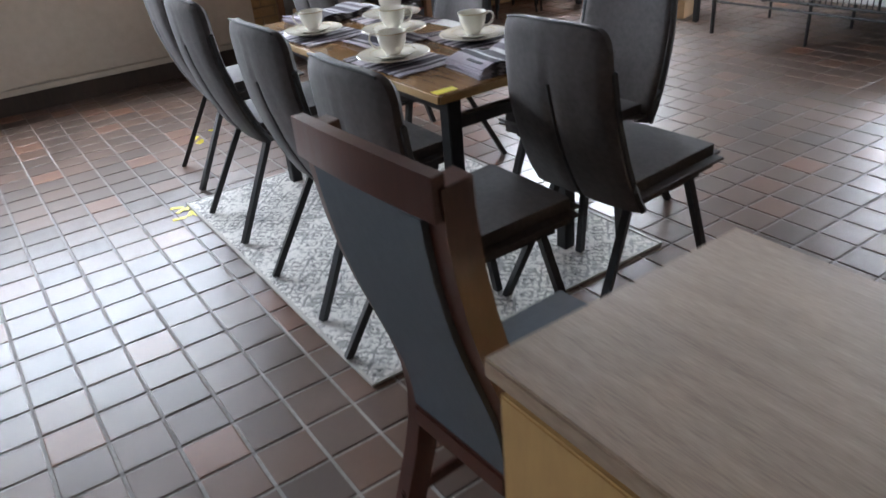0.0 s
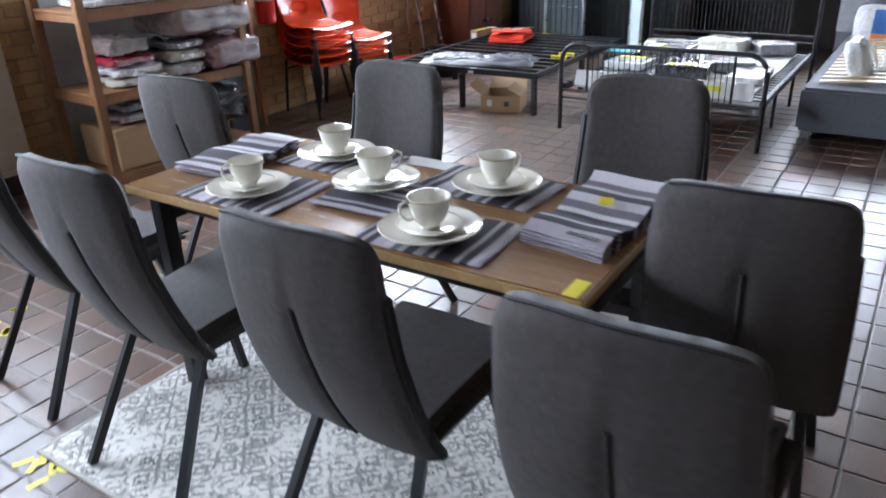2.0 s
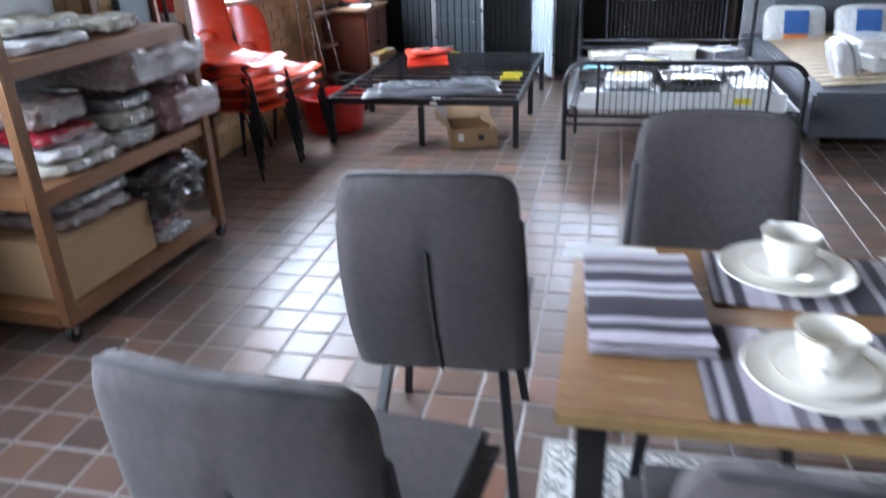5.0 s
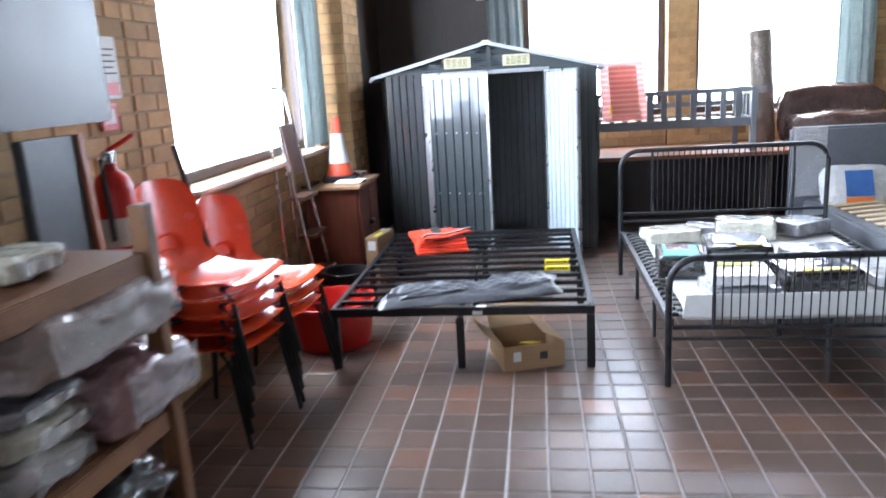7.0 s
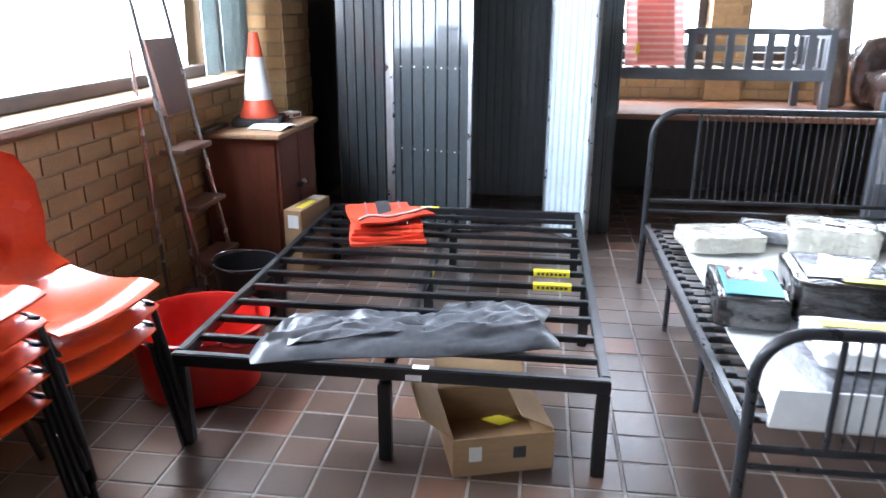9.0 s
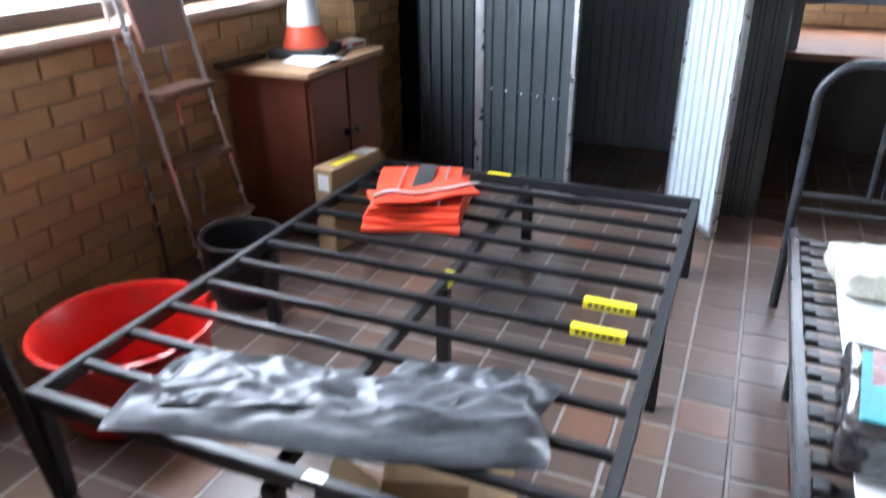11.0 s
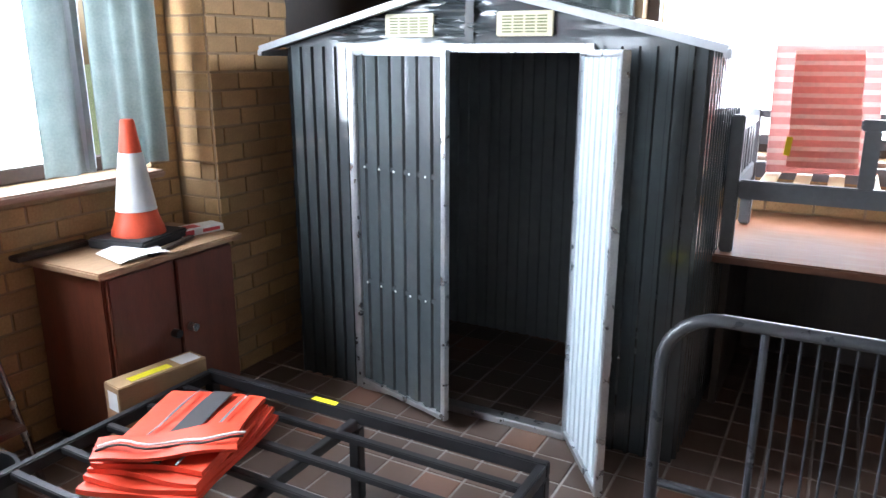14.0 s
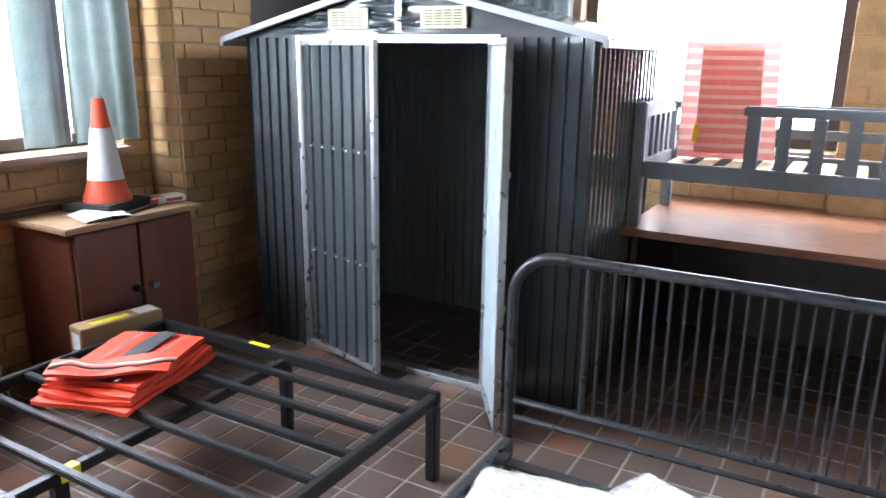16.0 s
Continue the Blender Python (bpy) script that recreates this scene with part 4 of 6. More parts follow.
part("board", box((4.18, 6.3, 0), (4.46, 6.34, 1.36), 0.006), mat("slate_panel", (0.09, 0.1, 0.115), (0.07, 0.078, 0.09), rough=0.4, scale=4), gp)
part("edge", tube([(4.485, 6.27, 0.0), (4.46, 6.3, 1.36)], 0.014, square=True), mat("orange_wood_edge", (0.4, 0.13, 0.05), (0.3, 0.09, 0.035), rough=0.5), gp, "orange-brown wooden edge strip")
# TV screen hung on the wall above the shelf's right end
tv = thing("wall_cupboard", "black wall-hung screen with a red edge", "screen")
part("body", box((3.7, 6.15, 1.4), (4.45, 6.495, 2.1), 0.01), BLACKPLASTIC, tv)
part("edge", box((4.452, 6.17, 1.4), (4.475, 6.47, 2.1), 0.004), mat("red_edge", (0.5, 0.05, 0.09), (0.4, 0.04, 0.07), rough=0.4), tv, "red edge strip")
nt_ = thing("wall_notice", "white printed notice sheet on the brick wall", "notice")
part("sheet", box((4.92, 6.482, 1.47), (5.09, 6.486, 1.72), 0.001), WHITE, nt_)
part("print", box((4.99, 6.48, 1.485), (5.08, 6.4815, 1.535)), REDPRINT, nt_, smooth=False)
for k in range(5):
    part("print_line", box((4.94, 6.4805, 1.57 + 0.024 * k), (5.07 - 0.02 * (k % 2), 6.4815, 1.576 + 0.024 * k)), INK, nt_, smooth=False)
fn = thing("fire_notice", "small red and white fire point notice", "notice")
part("plate", box((4.91, 6.478, 1.345), (5.03, 6.486, 1.455), 0.001), REDPRINT, fn)
part("panel", box((4.935, 6.476, 1.37), (5.005, 6.4778, 1.43)), WHITE, fn, smooth=False)
ex = thing("fire_extinguisher", "red fire extinguisher hung on the brick wall", "extinguisher", m=pose(4.72, 6.36, 0.75))
part("cylinder", lathe([(0.0, 0), (0.07, 0), (0.076, 0.012), (0.076, 0.38), (0.06, 0.43), (0.028, 0.455), (0.024, 0.48), (0.0, 0.485)]), REDPLASTIC, ex)
part("label", lathe([(0.0765, 0.17), (0.0772, 0.171), (0.0772, 0.279), (0.0765, 0.28)], ring=True), WHITE, ex, "white instruction label")
part("valve", box((-0.02, -0.02, 0.485), (0.02, 0.02, 0.53), 0.004), CHROME, ex)
part("handle", tube([(0.0, 0, 0.53), (0.05, -0.03, 0.555), (0.1, -0.05, 0.58)], 0.009, 8), REDPLASTIC, ex)
part("hose", tube([(-0.02, 0, 0.51), (-0.08, -0.02, 0.5), (-0.1, -0.03, 0.42), (-0.09, -0.03, 0.2)], 0.011, 8), BLACKPLASTIC, ex)
part("wall_bracket", box((-0.03, 0.0765, 0.2), (0.03, 0.138, 0.26), 0.003), BLACK, ex)
stick = thing("broom_handle", "dark wooden pole leaning at the window", "pole")
part("pole", tube([(5.52, 5.98 + 0.27, 0.005), (5.27, 6.38, 1.25)], 0.013, 8), DARKWOOD, stick)

# ---- stacks of orange chairs ----


def stack_chair(m, label):
    """Moulded shell on tube legs; faces -y, origin under the seat's middle on the ground."""
    c = thing("stacking_chair", label, "chair", "orange stacking chairs", m=m)

    def shell(u, v):
        k = 2 * u - 1
        s = v * 2.0
        if s < 1.0:
            y = -0.2 + 0.37 * s
            z = 0.435 - 0.03 * math.sin(s * 3.1) + 0.02 * k * k - (0.03 * (1 - s / 0.25) ** 2 if s < 0.25 else 0)
            w = 0.21 - 0.012 * (1 - s)
        else:
            q = s - 1.0
            bend = min(q / 0.25, 1)
            y = 0.17 + 0.05 * math.sin(bend * 1.57) + 0.075 * q
            z = 0.435 + 0.02 * k * k * (1 - q) + 0.4 * q ** 1.12
            w = 0.21 - 0.04 * max(0, 1 - abs(q - 0.2) / 0.22) * 0.6 + 0.005 - 0.045 * max(0, q - 0.75) / 0.25
            y -= 0.045 * k * k * (0.5 + 0.5 * q)
            z -= 0.035 * abs(k) ** 3 * max(0, q - 0.6) / 0.4
            d = (k / 0.42) ** 2 + ((q - 0.3) / 0.14) ** 2
            y += 0.034 * max(0, 1 - d) ** 0.6
        return (w * k, y, z)
    bm = bmesh.new()
    nu, nv = 28, 54
    g = [[bm.verts.new(shell(i / nu, j / nv)) for j in range(nv + 1)] for i in range(nu + 1)]
    for i in range(nu):
        for j in range(nv):
            bm.faces.new((g[i][j], g[i + 1][j], g[i + 1][j + 1], g[i][j + 1]))
    bm.normal_update()
    bmesh.ops.solidify(bm, geom=bm.faces[:], thickness=0.007)
    part("shell", bm, ORANGE, c)
    for sx in (-1, 1):
        part("leg", tube([(sx * 0.15, -0.1, 0.395), (sx * 0.185, -0.17, 0.36), (sx * 0.2, -0.235, 0.0)], 0.0105, 8), BLACK, c)
        part("leg", tube([(sx * 0.15, 0.1, 0.395), (sx * 0.19, 0.2, 0.36), (sx * 0.2, 0.245, 0.0)], 0.0105, 8), BLACK, c)
    part("crossbar", tube([(-0.15, -0.1, 0.397), (0.15, -0.1, 0.397)], 0.01, 8), BLACK, c)
    part("crossbar", tube([(-0.15, 0.1, 0.397), (0.15, 0.1, 0.397)], 0.01, 8), BLACK, c)
    return c


s0 = stack_chair(pose(5.05, 6.16, 0.0, 0, 0, -13), "orange moulded plastic chair on black legs, stacked")
for k in range(1, 5):
    copy_thing(s0, pose(5.05 + 0.003 * k, 6.16 - 0.006 * k, 0.07 * k, 0, 0, -13 + 0.7 * k))
for k in range(3):
    copy_thing(s0, pose(5.49 + 0.004 * k, 6.1 - 0.006 * k, 0.07 * k, 0, 0, -8 - k))

# ---- things under the north window ----
tub = thing("tub", "round red plastic tub with two handles", "tub", m=pose(6.07, 5.96, 0))
part("body", lathe([(0.0, 0.0), (0.2, 0.0), (0.212, 0.01), (0.245, 0.25), (0.262, 0.262), (0.264, 0.27), (0.25, 0.272), (0.238, 0.255), (0.205, 0.02), (0.0, 0.012)], sides=40), REDPLASTIC, tub)
for a in (60, 240):
    part("handle", tube([Vector((0.262 * math.cos(radians(a + d)), 0.262 * math.sin(radians(a + d)), 0.262 - 0.03 * (1 - (d / 18) ** 2))) * 1.0 for d in (-18, -9, 0, 9, 18)], 0.008, 6), REDPLASTIC, tub)
bk = thing("bucket", "black plastic bucket with a wire handle", "bucket", m=pose(6.72, 6.03, 0))
part("body", lathe([(0.0, 0.0), (0.11, 0.0), (0.145, 0.25), (0.153, 0.252), (0.153, 0.268), (0.14, 0.268), (0.105, 0.012), (0.0, 0.01)], sides=30), BLACKPLASTIC, bk)
part("handle", tube([(0.153 * math.cos(radians(a)), 0.153 * math.sin(radians(a)) * 0.98, 0.262 + 0.02 * math.sin(radians(a))) for a in range(0, 181, 15)], 0.003, 6), CHROME, bk)

lad = thing("step_ladder", "chrome step ladder with brown steps against the wall", "ladder")


def rail_pt(x0, x1, z, y0=6.22, y1=6.4, zt=1.46):
    k = z / zt
    return (x0 + (x1 - x0) * k, y0 + (y1 - y0) * k, z)


lf = [rail_pt(6.72, 6.62, z) for z in (0.0, 0.5, 1.0, 1.4)]
rt_ = [rail_pt(7.06, 6.89, z) for z in (1.4, 1.0, 0.5, 0.0)]
top = [(6.625, 6.392, 1.45), (6.66, 6.397, 1.475), (6.85, 6.397, 1.47), (6.885, 6.392, 1.445)]
part("front_frame", tube(lf + top + rt_, 0.012, 10), CHROME, lad)
part("rear_leg", tube([(6.74, 6.44, 0.0), (6.68, 6.45, 1.2)], 0.009, 8), CHROME, lad)
part("rear_leg", tube([(7.02, 6.44, 0.0), (6.88, 6.45, 1.2)], 0.009, 8), CHROME, lad)
for z in (0.24, 0.5, 0.76):
    a, b = rail_pt(6.72, 6.62, z), rail_pt(7.06, 6.89, z)
    part("step", box((a[0] + 0.012, a[1] - 0.06, z - 0.012), (b[0] - 0.012, a[1] + 0.06, z + 0.012), 0.004), LADDERSTEP, lad)
part("top_step", sheet(lambda u, v: (6.665 + 0.25 * u + 0.05 * (1 - v), 6.33 + 0.04 * v, 0.92 + 0.32 * v), 3, 3, 0.02), LADDERSTEP, lad, "ribbed brown top step folded up")

cab = thing("cabinet", "red-brown wooden two-door cabinet with a worn top", "cabinet")
part("body", box((7.285, 6.07, 0.04), (7.9, 6.46, 0.725), 0.004), CABWOOD, cab)
part("plinth", box((7.3, 6.09, 0), (7.885, 6.45, 0.0395)), DARKWOOD, cab)
part("top", box((7.25, 6.03, 0.726), (7.94, 6.47, 0.752), 0.005), CABTOP, cab, "pale scuffed wooden top")
for k in range(2):
    x0 = 7.295 + k * 0.305
    d = part("door", box((x0, 6.05, 0.05), (x0 + 0.292, 6.0695, 0.715), 0.004), CABWOOD, cab)
    kx = x0 + (0.262 if k == 0 else 0.04)
    part("knob", tube([(kx, 6.0495, 0.43), (kx, 6.035, 0.43), (kx, 6.03, 0.43), (kx, 6.018, 0.43)], 0.017, 16), CHROME if k else BLACKPLASTIC, d, "round door knob")
CT = 0.753
cone = thing("traffic_cone", "red and white traffic cone on a black base", "cone", m=pose(7.62, 6.27, CT, 0, 0, 12))
part("base", box((-0.14, -0.13, 0.0), (0.14, 0.13, 0.04), 0.008), RUBBER, cone)
prof = lambda z: 0.088 - 0.064 * (z - 0.045) / 0.44
part("lower_band", lathe([(0.104, 0.04), (0.1, 0.06), (prof(0.075) + 0.008, 0.08), (prof(0.135), 0.135), (0.0, 0.135)]), CONERED, cone)
part("sleeve", lathe([(prof(0.135) + 0.003, 0.1352), (prof(0.36) + 0.003, 0.36), (0.0, 0.36)]), REFL, cone, "white reflective sleeve")
part("tip", lathe([(prof(0.36), 0.3602), (0.026, 0.48), (0.022, 0.487), (0.0, 0.487)]), CONERED, cone)
pp = thing("paper_sheets", "crumpled white papers on the cabinet", "paper")
part("sheet", sheet(lambda u, v: (7.36 + 0.2 * u + 0.05 * v, 6.06 + 0.2 * v - 0.03 * u, CT + 0.006 + 0.012 * math.sin(u * 3) + 0.01 * v * u), 8, 8, 0.001), WHITE, pp)
part("sheet", sheet(lambda u, v: (7.4 + 0.19 * u + 0.03 * v, 6.07 + 0.2 * v, CT + 0.002 + 0.002 * math.sin(v * 5)), 6, 6, 0.001), WHITE, pp)
lb = thing("leaflet_box", "flat white box with red print on the cabinet", "box", m=pose(7.83, 6.2, CT, 0, 0, -12))
part("box", box((-0.13, -0.045, 0), (0.12, 0.045, 0.03), 0.003), WHITE, lb)
part("print", box((-0.11, -0.0462, 0.005), (-0.02, -0.0452, 0.025)), REDPRINT, lb, smooth=False)
part("print", box((0.02, -0.0462, 0.008), (0.1, -0.0452, 0.022)), REDPRINT, lb, smooth=False)
part("print", box((-0.1, -0.03, 0.0301), (0.02, 0.025, 0.0308)), REDPRINT, lb, smooth=False)
bl = thing("scrap_timber", "dark length of timber lying on the cabinet", "timber")
part("plank", box((7.2, 6.4, CT), (7.5, 6.46, CT + 0.02), 0.004), DARKWOOD, bl)
part("plank", box((-0.15, -0.014, 0), (0.15, 0.014, 0.012), 0.003, m=pose(7.63, 6.1, CT, 0, 0, 18)), DARKWOOD, bl)

lbx = thing("long_carton", "long brown carton with yellow tape on the floor", "carton", m=pose(7.2, 5.965, 0, 0, 0, -9))
part("body", box((0.0, -0.045, 0), (0.35, 0.055, 0.375), 0.004), CARD, lbx)
part("tape", box((0.06, -0.025, 0.3752), (0.22, 0.012, 0.376)), YELLOW, lbx, "yellow printed tape", smooth=False)
part("label", box((-0.0012, -0.03, 0.28), (-0.0002, 0.03, 0.35)), WHITE, lbx, "white barcode label", smooth=False)
part("label", box((0.25, -0.035, 0.3752), (0.335, 0.04, 0.376)), WHITE, lbx, smooth=False)

# ---- double bed frame in black steel ----
b1 = thing("bed_frame", "black steel double bed frame with bare slats", "bed frame")
BX0, BX1, BY0, BY1, BZ = 5.655, 7.545, 4.487, 5.85, 0.333
for lo, hi in (((BX0, BY0, BZ - 0.045), (BX0 + 0.03, BY1, BZ)), ((BX1 - 0.03, BY0, BZ - 0.045), (BX1, BY1, BZ)), ((BX0 + 0.031, BY0, BZ - 0.045), (BX1 - 0.031, BY0 + 0.03, BZ)), ((BX0 + 0.031, BY1 - 0.03, BZ - 0.045), (BX1 - 0.031, BY1, BZ))):
    part("rail", box(lo, hi, 0.004), BLACK, b1)
ym = (BY0 + BY1) / 2
part("centre_rail", box((BX0 + 0.031, ym - 0.015, BZ - 0.06), (BX1 - 0.031, ym + 0.015, BZ - 0.026), 0.003), BLACK, b1)
for k in range(1, 12):
    x = BX0 + (BX1 - BX0) * k / 12
    part("slat", box((x - 0.013, BY0 + 0.031, BZ - 0.025), (x + 0.013, BY1 - 0.031, BZ - 0.003), 0.003), BLACK, b1)
for x in (BX0, (BX0 + BX1) / 2 - 0.02, BX1 - 0.04):
    for y in (BY0, ym - 0.02, BY1 - 0.04):
        part("leg", box((x, y, 0), (x + 0.04, y + 0.04, BZ - 0.0455 if y != ym - 0.02 else BZ - 0.0605), 0.004), BLACK, b1)
for x, y in ((BX0 + (BX1 - BX0) * 5 / 12, 4.65), (BX0 + (BX1 - BX0) * 6 / 12, 4.65)):
    lbl = part("warning_label", box((x - 0.0145, y - 0.075, BZ - 0.0265), (x + 0.0145, y + 0.075, BZ - 0.001), 0.001), YELLOW, b1, "yellow wrap-around warning label")
    for q in range(7):
        part("print", box((x - 0.0152, y - 0.06 + 0.018 * q, BZ - 0.019), (x - 0.0146, y - 0.048 + 0.018 * q, BZ - 0.009)), INK, lbl, smooth=False)
part("warning_label", box((6.6, ym - 0.017, BZ - 0.061), (6.66, ym + 0.017, BZ - 0.0255), 0.001), YELLOW, b1)
part("label", box((BX0 - 0.0008, 5.05, BZ - 0.04), (BX0 - 0.0002, 5.1, BZ - 0.02)), WHITE, b1, smooth=False)
part("label", box((BX0 + 0.003, 5.03, BZ + 0.0002), (BX0 + 0.028, 5.08, BZ + 0.001)), WHITE, b1, smooth=False)
part("warning_label", box((BX1 - 0.027, 5.25, BZ + 0.0002), (BX1 - 0.003, 5.35, BZ + 0.0012)), YELLOW, b1, smooth=False)

# folded grey cover, with overlapping flap
cov = thing("folded_cover", "folded dark grey nylon cover on the bed slats", "cover")


def crease(u, v, k):
    """Sharp-ridged folds of a stiff nylon sheet."""
    n1 = 1 - abs(noise.noise(Vector((u * 4 + v * 2.2, v * 2.5 - u * 1.5, k)))) * 2
    n2 = 1 - abs(noise.noise(Vector((u * 9 - v * 3, v * 5, k + 7)))) * 2
    return 0.022 * n1 + 0.009 * n2


def cover_f(u, v):
    x = 5.6 + 0.235 * v + 0.25 * u + 0.015 * math.sin(u * 7) + 0.05 * max(0, 0.25 - u)
    y = 5.6 - 0.92 * u + 0.02 * math.sin(v * 5 + u * 4) - 0.03 * (1 - v)
    ed = min(u, 1 - u, 0.05) / 0.05 * min(1, v / 0.5) * min(1, (1 - v) / 0.12)
    z = BZ + 0.004 + (0.034 + crease(u, v, 1)) * ed ** 0.7
    return (x, y, z)


def closed_lump(fn, nu, nv, zb):
    bm = bmesh.new()
    g = [[bm.verts.new(fn(i / nu, j / nv)) for j in range(nv + 1)] for i in range(nu + 1)]
    h = [[bm.verts.new((*fn(i / nu, j / nv)[:2], zb)) for j in range(nv + 1)] for i in range(nu + 1)]
    for a, r in ((g, 1), (h, -1)):
        for i in range(nu):
            for j in range(nv):
                bm.faces.new((a[i][j], a[i + 1][j], a[i + 1][j + 1], a[i][j + 1])[::r])
    for i in range(nu):
        for j in (0, nv):
            bm.faces.new((g[i][j], g[i + 1][j], h[i + 1][j], h[i][j]))
    for j in range(nv):
        for i in (0, nu):
            bm.faces.new((g[i][j], g[i][j + 1], h[i][j + 1], h[i][j]))
    return bm


part("cloth", closed_lump(cover_f, 80, 26, BZ + 0.001), COVER, cov)
part("flap", sheet(lambda u, v: (5.69 + 0.17 * v + 0.15 * u - 0.05 * v * u, 5.5 - 0.46 * u + 0.05 * v, BZ + 0.058 - 0.02 * (1 - v) ** 2 + crease(u, v, 2) * 0.6 - 0.03 * abs(2 * u - 1) ** 6), 40, 18, 0.003), COVER, cov)
part("flap", sheet(lambda u, v: (5.83 + 0.19 * v + 0.09 * u, 5.07 - 0.36 * u - 0.05 * v, BZ + 0.056 - 0.02 * (1 - v) ** 2 + crease(u, v, 9) * 0.6 - 0.045 * u ** 6), 34, 18, 0.003), COVER, cov)

vest = thing("folded_orange_bag", "folded orange nylon bag with grey straps", "bag", m=pose(7.03, 5.44, BZ, 0, 0, 17))


def vest_fold(sx, sy, k):
    return lambda u, v: ((u - 0.5) * sx + 0.01 * math.sin(v * 5 + k * 2), (v - 0.5) * sy + 0.006 * math.sin(u * 6 + k), 0.002 + 0.004 * math.sin(u * 7 + k) * math.sin(v * 6 + 2 * k) + 0.005)


for k in range(4):
    fo = part("fold", sheet(vest_fold(0.5 - 0.02 * k, 0.345 - 0.008 * k, k), 24, 14, 0.015), VEST, vest)
    fo.matrix_basis = pose(0.03 + 0.01 * k, 0.004 * k, 0.014 + 0.018 * k, 0, 0, 1.5 * k - 2)


def vest_top(w, off):
    return lambda u, v: (-0.16 + 0.43 * u, off - w / 2 + w * v, 0.088 + 0.003 * math.sin(u * 9 + v))


part("strap", sheet(vest_top(0.07, 0.0), 18, 3, 0.003), PIPING, vest, "dark grey webbing strap")
for off in (-0.085, 0.085):
    part("seam", sheet(vest_top(0.007, off), 18, 1, 0.002), GREYPAINT, vest)
flp = sheet(lambda u, v: ((u - 0.5) * (0.16 - 0.05 * v), (v - 0.5) * 0.38, 0.012 + 0.006 * math.sin(v * 8) + 0.01 * u), 10, 18, 0.01)
part("top_flap", flp, VEST, vest).matrix_basis = pose(-0.09, -0.02, 0.092, 0, 4, 24)
zp = [(-0.17 + 0.14 * u + 0.012 * math.sin(u * 14), 0.14 - 0.36 * u, 0.122 + 0.008 * math.sin(u * 9)) for u in [q / 14 for q in range(15)]]
part("white_edge", tube(zp, 0.0035, 6), WHITE, vest, "white zipped edge")
part("dark_edge", tube([(x - 0.012, y, z - 0.005) for x, y, z in zp], 0.0035, 6), PIPING, vest)

ob_ = thing("open_carton", "open brown cardboard box with loose flaps", "box", m=pose(5.8, 4.84, 0, 0, 0, 17))
for lo, hi in (((-0.16, -0.16, 0), (0.16, 0.16, 0.004)), ((-0.16, -0.16, 0.0045), (-0.156, 0.16, 0.13)), ((0.156, -0.16, 0.0045), (0.16, 0.16, 0.13)), ((-0.155, -0.16, 0.0045), (0.155, -0.156, 0.13)), ((-0.155, 0.156, 0.0045), (0.155, 0.16, 0.13))):
    part("side", box(lo, hi), CARD, ob_, smooth=False)
part("flap", box((0, -0.155, 0), (0.15, 0.155, 0.004), m=pose(0.16, 0, 0.131, 0, -38, 0)), CARD, ob_, smooth=False)
part("flap", box((-0.15, 0, 0), (0.15, 0.13, 0.004), m=pose(0, 0.16, 0.131, 40, 0, 0)), CARD, ob_, smooth=False)
part("flap", box((-0.15, 0, 0), (0.15, 0.12, 0.004), m=pose(0, -0.16, 0.131, 28, 0, 0)), CARD, ob_, smooth=False)
part("label", box((-0.1612, 0.07, 0.05), (-0.1602, 0.11, 0.1)), WHITE, ob_, "white barcode sticker", smooth=False)
part("logo", box((-0.1612, -0.07, 0.05), (-0.1602, -0.03, 0.09)), INK, ob_, smooth=False)
part("tape", box((-0.06, -0.06, 0.06), (0.03, 0.02, 0.063), m=pose(0, 0, 0.02, 10, 12, 30)), YELLOW, ob_, smooth=False)

# ---- single hoop-ended bed ----
b2 = thing("hooped_bed", "dark grey tubular metal bed with rounded ends", "bed")
CX0, CX1, CY0, CY1, RZ = 5.43, 7.4, 2.78, 4.17, 0.33


def hoop(x, y0, y1, z, r, rr=0.016):
    pts = [(x, y1, 0.0), (x, y1, z * 0.5), (x, y1, z - r)] + arc((x, y1 - r, z - r), r, 0, 90, 7) + arc((x, y0 + r, z - r), r, 90, 180, 7) + [(x, y0, z * 0.5), (x, y0, 0.0)]
    return tube(pts, rr, 12)


for nm, x, z, low, bars in (("footboard", CX0, 0.62, 0.29, 0.2), ("headboard", CX1, 0.9, 0.45, 0.22)):
    fb = part(nm, hoop(x, CY0, CY1, z, 0.13), BEDGREY, b2)
    part("crossbar", tube([(x, CY0 + 0.016, low), (x, CY1 - 0.016, low)], 0.011, 8), BEDGREY, fb)
    part("crossbar", tube([(x, CY0 + 0.016, low - 0.055), (x, CY1 - 0.016, low - 0.055)], 0.009, 8), BEDGREY, fb)
    for y in (CY0 + bars, CY1 - bars):
        part("upright", tube([(x, y, low), (x, y, z - 0.005)], 0.009, 8), BEDGREY, fb)
    n = 26
    for k in range(1, n):
        y = CY0 + bars + (CY1 - CY0 - 2 * bars) * k / n
        part("spindle", tube([(x, y, low), (x, y, z - 0.005)], 0.0035, 6), BEDGREY, fb)
for y in (CY0 + 0.012, CY1 - 0.012):
    part("side_rail", box((CX0 + 0.014, y - 0.014, RZ - 0.05), (CX1 - 0.014, y + 0.014, RZ), 0.004), BEDGREY, b2)
